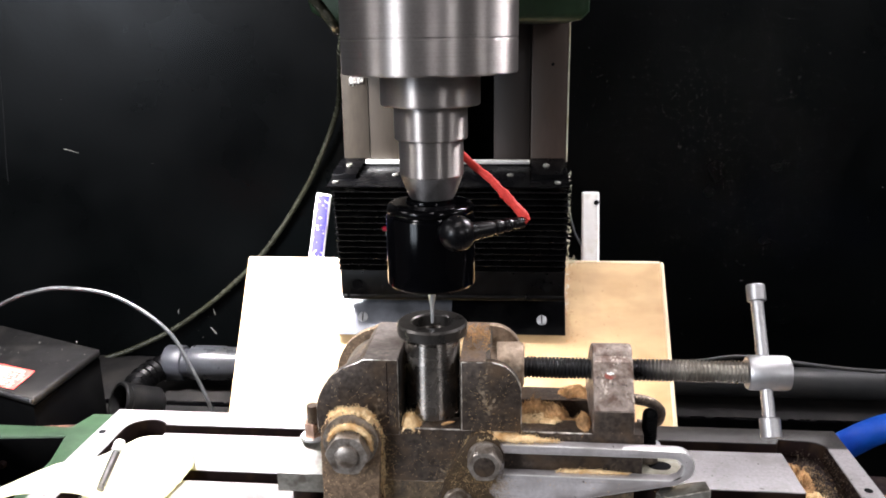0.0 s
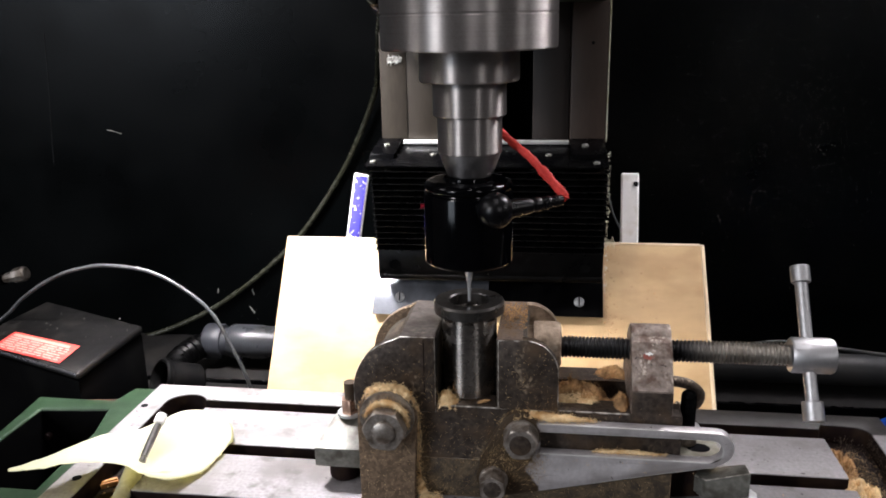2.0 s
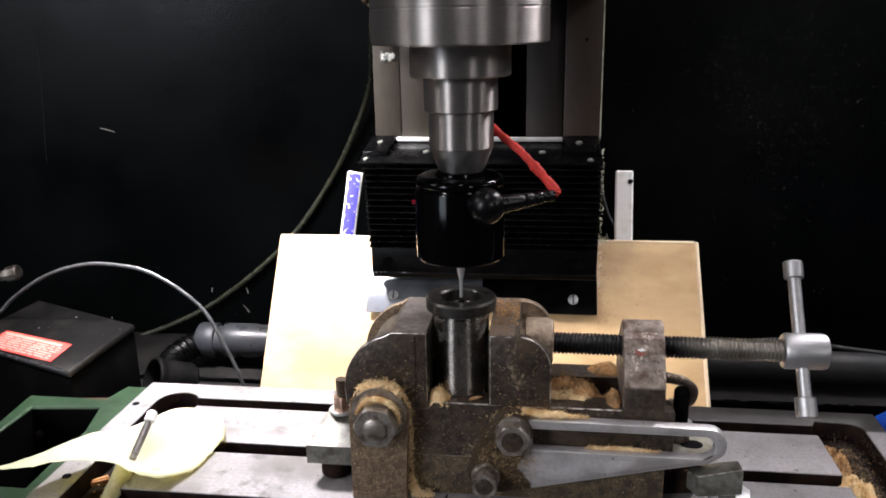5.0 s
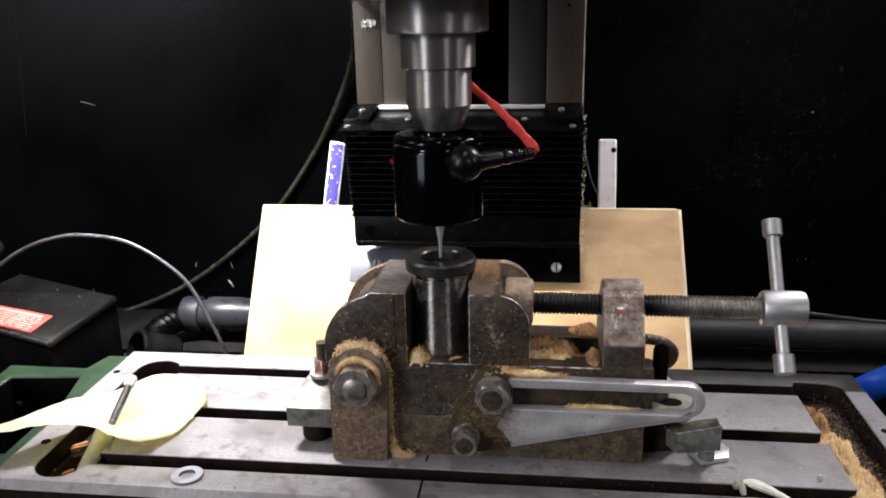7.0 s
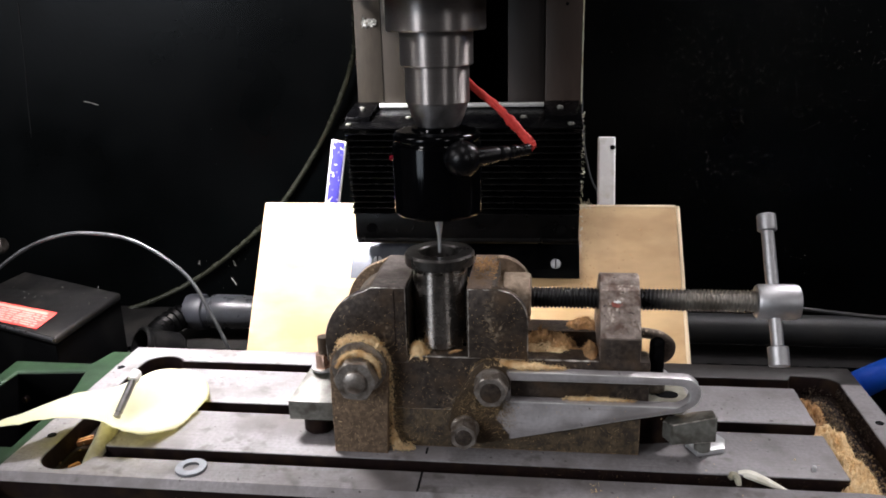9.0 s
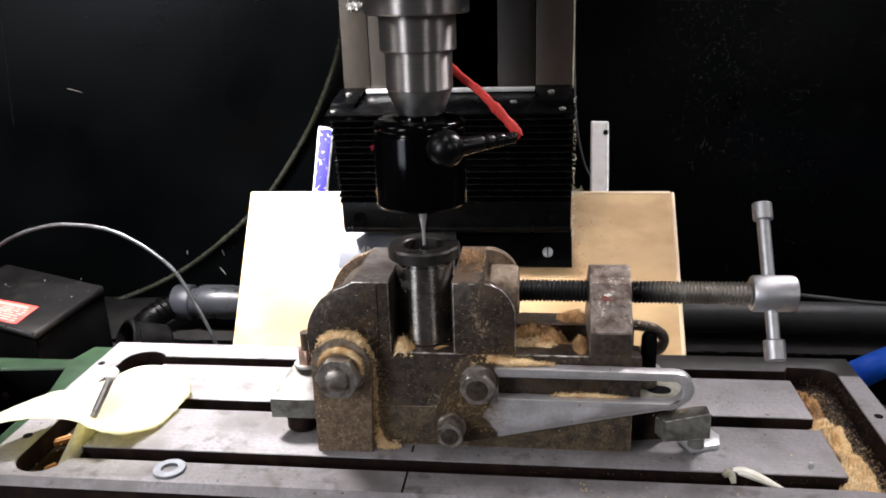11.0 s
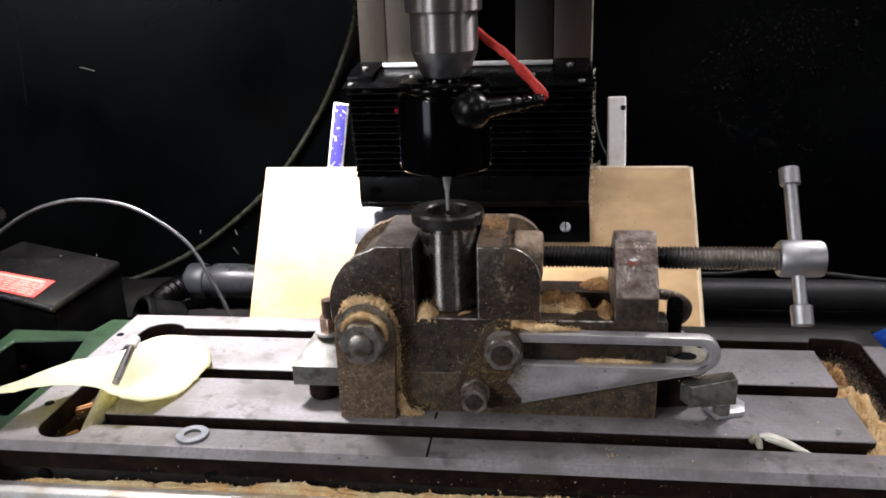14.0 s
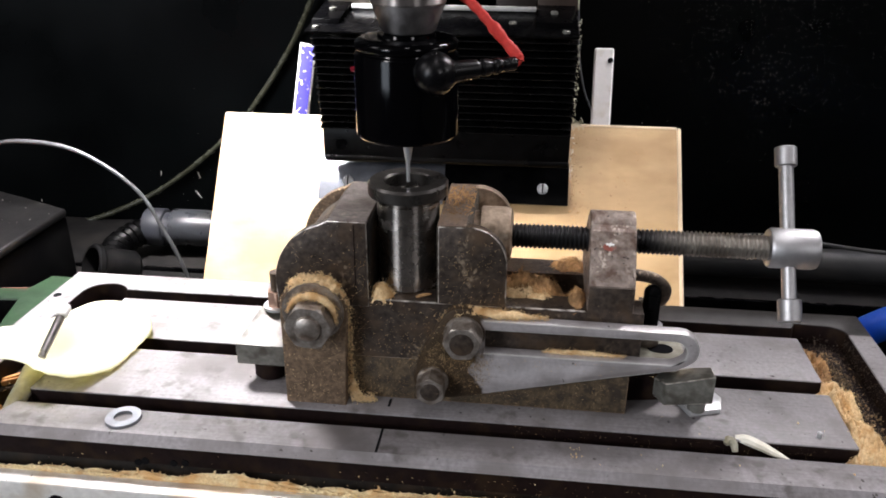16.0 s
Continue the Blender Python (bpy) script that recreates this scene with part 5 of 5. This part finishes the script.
cab = thing("thin_black_cable", (0.2, 0.74, -0.06), "thin dark cable lying along the pipe", "cable")
b = tube(spline([(0.09, 0.735, -0.052), (0.17, 0.735, -0.056), (0.22, 0.736, -0.050), (0.27, 0.736, -0.055), (0.33, 0.736, -0.061), (0.42, 0.736, -0.064)], 8), 0.0018, 10)
local(cab, b)
part("cable", b, M_PIPE, cab)
wi = thing("thin_grey_wire", (0.06, 0.8, 0.1), "thin grey wire hanging beside the column", "wire")
b = tube(spline([(0.050, 0.80, 0.33), (0.052, 0.80, 0.23), (0.053, 0.80, 0.16), (0.056, 0.80, 0.10), (0.064, 0.80, 0.06), (0.076, 0.80, 0.033), (0.085, 0.80, 0.0)], 8), 0.0010, 8)
local(wi, b)
part("wire", b, M_CABLE, wi)
bl = thing("blue_ribbed_hose", (0.30, 0.53, -0.02), "bright blue ribbed plastic hose beside the table", "hose")
pts = spline([(0.216, 0.505, -0.028), (0.235, 0.520, -0.025), (0.27, 0.538, -0.020), (0.33, 0.556, -0.018), (0.42, 0.57, -0.028), (0.55, 0.58, -0.065)], 220)
b = tube(pts, 0.009, 18, [0.0090 + 0.0006 * math.sin(i * 0.7) for i in range(len(pts))])
local(bl, b)
part("hose", b, M_HOSEBLUE, bl)

# ---- sawdust, swarf and specks ----
def bank(rng, path, radius, lift=1.0, seg=10, per=10, flat=(1, 1, 1)):
    """A lumpy ridge of dust along a line."""
    pts = spline(path, per)
    bm = bmesh.new()
    rings = []
    n = len(pts)
    seed = rng.uniform(0, 40)
    for i, p in enumerate(pts):
        d = (pts[min(i + 1, n - 1)] - pts[max(i - 1, 0)]).normalized()
        side = d.cross(Vector((0, 1, 0.01))).normalized()
        other = d.cross(side)
        taper = min(1.0, 4.0 * min(i + 0.3, n - 0.7 - i) / n)
        ring = []
        for k in range(seg):
            a = 2 * math.pi * k / seg
            q = 1 + 0.45 * noise.fractal(p * 330 + Vector((seed, a, 0)), 0.6, 2.1, 4) + 0.25 * noise.noise(p * 1500 + Vector((0, 2 * a, seed)))
            v = radius * taper * q * (math.cos(a) * side + math.sin(a) * other)
            ring.append(bm.verts.new(p + Vector((v.x * flat[0], v.y * flat[1], v.z * flat[2]))))
        rings.append(ring)
    for a, b in zip(rings, rings[1:]):
        for k in range(seg):
            j = (k + 1) % seg
            bm.faces.new((a[k], a[j], b[j], b[k]))
    return bm


def around(rng, path, spread, count, per=12):
    """Places scattered about a line."""
    pts = spline(path, per)
    out = []
    for _ in range(count):
        p = rng.choice(pts)
        out.append(p + Vector((rng.gauss(0, spread[0]), rng.gauss(0, spread[1]), rng.gauss(0, spread[2]))))
    return out


def over(rng, bm, count, jitter=0.0004):
    """Places scattered over a mesh."""
    vs = [v.co.copy() for v in bm.verts]
    return [rng.choice(vs) + Vector([rng.gauss(0, jitter) for _ in range(3)]) for _ in range(count)]


def dusty(name, bm, mat, label, count, lo=0.00012, hi=0.00036, extra=(), jitter=0.0005):
    places = over(RNG, bm, int(count * 3.0), jitter) + list(extra)
    return stuff(name, join(bm, grains(RNG, places, lo, hi, 0.8)), mat, label, "sawdust")


ring = [(x, 0.3668, z) for x, z in arc(-0.0752, 0.0510, 0.0134, 168, 4, 9)]
dusty("sawdust_on_pivot", bank(RNG, ring, 0.0034, per=8, flat=(1, 0.9, 1)), M_DUST, "pale wood dust heaped in an arch over the pivot leg", 1100, 0.00016, 0.00050, extra=around(RNG, ring, (0.0015, 0.0010, 0.0016), 900))
ring = [(x, 0.3600, z) for x, z in arc(-0.0752, 0.0492, 0.0112, 165, -10, 7)]
dusty("sawdust_above_nut", bank(RNG, ring, 0.0016, per=8), M_DUST, "wood dust caught between washer and nut", 500, extra=around(RNG, ring, (0.0010, 0.0006, 0.0010), 300))
line = [(-0.0605, 0.3680, 0.056), (-0.0600, 0.3690, 0.040), (-0.0605, 0.3695, 0.025), (-0.0600, 0.3700, 0.012), (-0.0590, 0.3695, 0.004), (-0.0560, 0.3695, 0.0015)]
stuff("sawdust_beside_leg", grains(RNG, around(RNG, line, (0.0010, 0.0009, 0.0022), 1300), 0.00014, 0.00048, 0.8), M_DUST, "golden crust of wood dust along the pivot leg", "sawdust")
foot = [(-0.0598, 0.3690, 0.0095), (-0.0590, 0.3695, 0.0050), (-0.0575, 0.3690, 0.0022), (-0.0535, 0.3695, 0.0014), (-0.0500, 0.3705, 0.0010)]
stuff("sawdust_at_leg_foot", grains(RNG, around(RNG, foot, (0.0014, 0.0012, 0.0016), 900), 0.00018, 0.00055, 0.8), M_DUST, "golden wood dust caught at the foot of the pivot leg", "sawdust")
crumb = [Vector((-0.0605 + abs(RNG.gauss(0, 0.0030)), 0.3710, RNG.uniform(0.003, 0.050))) for _ in range(900)]
stuff("crumbs_beside_leg", grains(RNG, crumb, 0.00012, 0.00042, 0.8), M_CRUST, "crumbs of oily dust clinging beside the pivot leg", "sawdust")
basebits = [Vector((-0.058 + 0.124 * RNG.random() ** 1.7, 0.3737, 0.0005 + 0.0235 * RNG.random() ** 1.5)) for _ in range(2600)]
stuff("crust_on_base", grains(RNG, basebits, 0.00010, 0.00032, 0.6), M_CRUST, "rough brown dust crust on the face of the vise base", "sawdust")
dusty("sawdust_between_jaws", heap(RNG, -0.0465, 0.3785, 0.0535, 0.0066, 0.0066, 0.0055, 30), M_DUST, "small heap of wood dust between the vise jaws", 500)
dusty("sawdust_on_bed", heap(RNG, 0.0215, 0.3930, 0.0475, 0.0190, 0.0120, 0.0130, 44, power=0.8), M_DUSTDARK, "brown wood dust piled in the bed of the vise", 1400)
dusty("sawdust_crest", heap(RNG, 0.0200, 0.3865, 0.0525, 0.0140, 0.0050, 0.0045, 30, power=0.8), M_DUST, "paler wood dust on the edge of the vise bed", 500)
dusty("sawdust_by_nut_block", heap(RNG, 0.0440, 0.3840, 0.0530, 0.0045, 0.0100, 0.0060, 26), M_DUSTDARK, "brown wood dust beside the nut block", 420)
dusty("sawdust_on_rear_rail", heap(RNG, 0.0420, 0.4200, 0.0535, 0.0100, 0.0070, 0.0050, 26), M_DUSTDARK, "brown wood dust on the rear rail of the vise", 420)
line = [(-0.0165, 0.3685, 0.0480), (-0.0120, 0.3685, 0.0515), (-0.0060, 0.3688, 0.0535), (0.0020, 0.3690, 0.0528), (0.0100, 0.3695, 0.0518), (0.0200, 0.3695, 0.0514), (0.0300, 0.3700, 0.0510)]
dusty("sawdust_on_arm", bank(RNG, line, 0.0022, per=10, flat=(1, 1.2, 0.75)), M_DUST, "line of wood dust along the top of the tilt arm", 800, extra=around(RNG, line, (0.0025, 0.0008, 0.0010), 450))
line = [(0.030, 0.3700, 0.0338), (0.038, 0.3700, 0.0341), (0.050, 0.3700, 0.0342), (0.066, 0.3700, 0.0338)]
dusty("sawdust_in_arm_slot", bank(RNG, line, 0.0010), M_DUST, "wood dust in the slot of the tilt arm", 300)
lobe = [(-0.014, 0.3655, 0.040), (-0.020, 0.3655, 0.032), (-0.012, 0.3655, 0.028), (-0.006, 0.3655, 0.032), (0.000, 0.3655, 0.028), (-0.008, 0.3655, 0.018), (-0.028, 0.3655, 0.029)]
stuff("crust_on_arm", grains(RNG, [Vector((p.x, 0.3658, p.z)) for p in around(RNG, lobe, (0.0038, 0, 0.0042), 4200)], 0.00010, 0.00028), M_CRUST, "oily brown crust round the arm bolts", "sawdust")
glint = [Vector((p.x, 0.3655, p.z)) for p in around(RNG, lobe, (0.0042, 0, 0.0046), 420)]
stuff("grains_on_arm", grains(RNG, glint, 0.0001, 0.00032), M_DUST, "golden grains stuck in the crust round the arm bolts", "sawdust")
face = [Vector((RNG.uniform(-0.062, -0.022), 0.3722, abs(RNG.gauss(0, 0.012)) + 0.026)) for _ in range(90)] + [Vector((RNG.uniform(-0.058, 0.060), 0.3738, RNG.uniform(0.001, 0.0245))) for _ in range(300)]
face += [Vector((RNG.uniform(-0.060, -0.050), 0.3722, RNG.uniform(0.052, 0.075))) for _ in range(90)] + [Vector((RNG.uniform(-0.018, 0.010), 0.3702, RNG.uniform(0.056, 0.086))) for _ in range(70)]
face += [Vector((RNG.uniform(-0.091, -0.063), 0.3643, RNG.uniform(0.001, 0.040))) for _ in range(160)]
face += [Vector((RNG.uniform(-0.090, -0.052), 0.3724, RNG.uniform(0.055, 0.086))) for _ in range(80)] + [Vector((RNG.uniform(-0.058, -0.018), 0.3727, RNG.uniform(0.026, 0.052))) for _ in range(120)]
face += [Vector((RNG.uniform(-0.018, 0.010), 0.3702, 0.055 + 0.033 * RNG.random() ** 1.5)) for _ in range(160)] + [Vector((RNG.uniform(0.049, 0.068), 0.3737, RNG.uniform(0.052, 0.067))) for _ in range(60)]
face += [Vector((RNG.uniform(0.0, 0.086), 0.3657, 0.0255 + RNG.uniform(0.0, 0.006))) for _ in range(60)]
stuff("dust_specks_on_vise", grains(RNG, face, 0.00008, 0.00026), M_DUST, "scattered specks of wood dust on the vise", "sawdust")
dusty("sawdust_in_end_trough", heap(RNG, 0.1770, 0.3715, -0.0125, 0.0108, 0.0250, 0.0120, 44, rough=0.5, power=0.35), M_DUST, "pale wood dust filling the front of the end trough", 1600)
dusty("sawdust_along_trough", heap(RNG, 0.1775, 0.4030, -0.0125, 0.0098, 0.0250, 0.0105, 44, rough=0.8, power=0.45), M_DUST, "wood dust lying along the table strips in the end trough", 1100)
dusty("dark_sawdust_in_trough", heap(RNG, 0.1765, 0.4400, -0.0125, 0.0085, 0.0230, 0.0085, 40, rough=0.9, power=0.6), M_DUSTDARK, "dark clotted wood dust in the back of the end trough", 900)
dark = [Vector((min(0.1985, 0.187 + abs(RNG.gauss(0, 0.005))), RNG.uniform(0.352, 0.465), -0.0120)) for _ in range(700)]
stuff("crumbs_in_end_trough", grains(RNG, dark, 0.0003, 0.0011, 0.6), M_CRUST, "dark oily crumbs on the floor of the end trough", "sawdust")
fuzz = [Vector((RNG.gauss(0.1865, 0.0040), RNG.gauss(0.428, 0.024), RNG.uniform(-0.0095, -0.0050))) for _ in range(1500)] + [Vector((0.2003, RNG.uniform(0.36, 0.47), RNG.uniform(-0.012, -0.001))) for _ in range(500)]
stuff("fuzz_in_end_trough", grains(RNG, fuzz, 0.00018, 0.0005, 0.7), M_DARKBROWN, "dark brown oily fuzz beside the wood dust in the end trough", "sawdust")
dusty("sawdust_on_front_ledge", heap(RNG, -0.06, 0.3250, -0.0335, 0.27, 0.0040, 0.0142, 160, rough=0.5, power=0.3), M_PALEDUST, "wood dust lying along the ledge of the front rail", 2600, 0.0003, 0.0008)
dusty("sawdust_on_front_rail", heap(RNG, 0.035, 0.3212, -0.0205, 0.085, 0.0060, 0.0058, 90, rough=0.8, power=0.6), M_DUST, "golden wood dust heaped on the end of the front rail", 2200, 0.0002, 0.0006)
crud = [Vector((RNG.uniform(-0.05, 0.21), YF - 0.0001, -0.024 + 0.018 * RNG.random() ** 1.6)) for _ in range(420)]
stuff("crumbs_on_table_front", grains(RNG, crud, 0.0001, 0.00036, 0.5), M_CRUST, "brown crumbs stuck to the oily front face of the table", "sawdust")
pale = [Vector((RNG.uniform(-0.20, 0.21), YF - 0.0001, RNG.uniform(-0.023, -0.006))) for _ in range(60)]
stuff("pale_specks_on_table_front", grains(RNG, pale, 0.00015, 0.00045, 0.5), M_PALEDUST, "pale specks on the oily front face of the table", "sawdust")
chips = [Vector((RNG.uniform(-0.20, 0.15), RNG.uniform(0.322, 0.326), -0.0205)) for _ in range(14)]
stuff("chips_on_front_ledge", grains(RNG, chips, 0.0008, 0.0018, 0.5), M_PEEL, "pale wood chips on the front ledge", "wood chips")
fleck = [Vector((RNG.uniform(0.0, 0.165), RNG.choice((RNG.uniform(0.334, 0.349), RNG.uniform(0.361, 0.402))), 0.0003)) for _ in range(34)]
fleck += [Vector((RNG.gauss(0.046, 0.0015), RNG.gauss(0.342, 0.003), 0.0003)) for _ in range(14)]
stuff("flecks_on_table", grains(RNG, fleck, 0.0002, 0.0006, 0.5), M_PALEDUST, "flecks of wood dust on the machine table", "sawdust")
slotdust = [Vector((RNG.uniform(0.0, 0.16), RNG.choice((0.3596, 0.3599)), RNG.uniform(-0.011, -0.001))) for _ in range(220)]
stuff("dust_in_front_slot", grains(RNG, slotdust, 0.00012, 0.0003), M_CRUST, "oily dust on the wall of the front slot", "sawdust")
ends = [Vector((0.0470 + RNG.uniform(-0.001, 0.0012), RNG.uniform(0.594, 0.604), RNG.uniform(0.042, 0.150))) for _ in range(170)] + [Vector((RNG.gauss(0.051, 0.004), 0.648, RNG.gauss(0.067, 0.002))) for _ in range(170)]
stuff("crumbs_on_bellows", grains(RNG, ends, 0.0002, 0.0007), M_PEEL, "pale crumbs stuck along the edge of the bellows", "crumbs")
brd = []
for _ in range(230):
    q = abs(RNG.gauss(0, 0.005)) if RNG.random() < 0.75 else RNG.uniform(0, 0.06)
    d = RNG.uniform(0.003, 0.085)
    brd.append(Vector((0.0485 + q, 0.655 - d * math.cos(SL52) - 0.0001, 0.065 - d * math.sin(SL52) + 0.0003)))
stuff("specks_on_board", grains(RNG, brd, 0.0002, 0.0007), M_DUSTDARK, "brown specks on the splash board", "sawdust")
wallbits = [Vector((abs(RNG.gauss(0.22, 0.07)), 0.8326, RNG.gauss(0.15, 0.085))) for _ in range(3800)] + [Vector((RNG.uniform(-0.50, 0.45), 0.8326, RNG.uniform(-0.06, 0.25))) for _ in range(70)]
wallbits += [Vector((RNG.gauss(-0.33, 0.035), 0.8326, RNG.gauss(-0.06, 0.03))) for _ in range(45)]
stuff("swarf_on_backboard", grains(RNG, wallbits, 0.00008, 0.00030, 0.6), M_CHIP, "tiny bright swarf specks stuck to the black backboard", "swarf")
curls = []
for x, z, ln, an in ((-0.478, 0.133, 0.017, -15), (-0.333, -0.050, 0.007, -75), (-0.336, -0.072, 0.010, -55), (-0.375, -0.05, 0.005, 80)):
    c, q = math.cos(radians(an)) * ln / 2, math.sin(radians(an)) * ln / 2
    curls.append(tube(spline([(x - c, 0.8318, z - q), (x, 0.8312, z + 0.0006), (x + c, 0.8318, z + q)], 5), 0.0004, 6))
stuff("swarf_curls", join(*curls), M_CHIP, "small bright swarf curls on the backboard", "swarf")
scr = tube(spline([(-0.5455, 0.8328, 0.240), (-0.549, 0.8328, 0.185), (-0.555, 0.8328, 0.123), (-0.557, 0.8328, 0.095)], 6), 0.0004, 6)
stuff("scratch_on_backboard", scr, M_SCRATCH, "long faint scratch down the black backboard", "scratch")
lidbits = [Vector((RNG.uniform(-0.45, -0.345), RNG.uniform(0.50, 0.62), 0.0002)) for _ in range(34)]
lidbits = [p for p in lidbits if p.y > 0.548 - 0.29 * (p.x + 0.37)]
stuff("chips_on_switch_box", grains(RNG, lidbits, 0.00025, 0.0009, 0.4), M_CHIP, "pale chips lying on the switch box lid", "swarf")
troughbits = [Vector((RNG.gauss(-0.236, 0.005), RNG.uniform(0.345, 0.40), -0.0112)) for _ in range(16)]
stuff("chips_in_left_trough", grains(RNG, troughbits, 0.0007, 0.0018, 0.5), M_CRUST, "orange wood chips lying in the end trough", "wood chips")

dusty("shavings_on_end_plate", heap(RNG, 0.2450, 0.4350, -0.0302, 0.0190, 0.0230, 0.0160, 36, rough=0.9, power=0.6), M_SHAVING, "orange-brown wood shavings heaped beyond the table end", 500, 0.0006, 0.0022)
crust = [Vector((RNG.uniform(-0.0185, -0.0055), RNG.choice((RNG.uniform(0.385, 0.425), RNG.gauss(0.408, 0.006))), 0.0930)) for _ in range(700)]
stuff("crust_on_moving_jaw", grains(RNG, crust, 0.00015, 0.00055, 0.5), M_DUSTDARK, "tan crust of dust on top of the moving jaw", "sawdust")
splinter = tube(spline([(-0.0300, 0.3765, 0.0545), (-0.0262, 0.3778, 0.0552), (-0.0228, 0.3800, 0.0548)], 5), 0.0007, 7, [0.0003, 0.0007, 0.0009, 0.0009, 0.0008, 0.0009, 0.0008, 0.0007, 0.0006, 0.0004, 0.0002])
stuff("wood_splinter", splinter, M_DUSTDARK, "brown wood splinter lying between the vise jaws", "splinter")
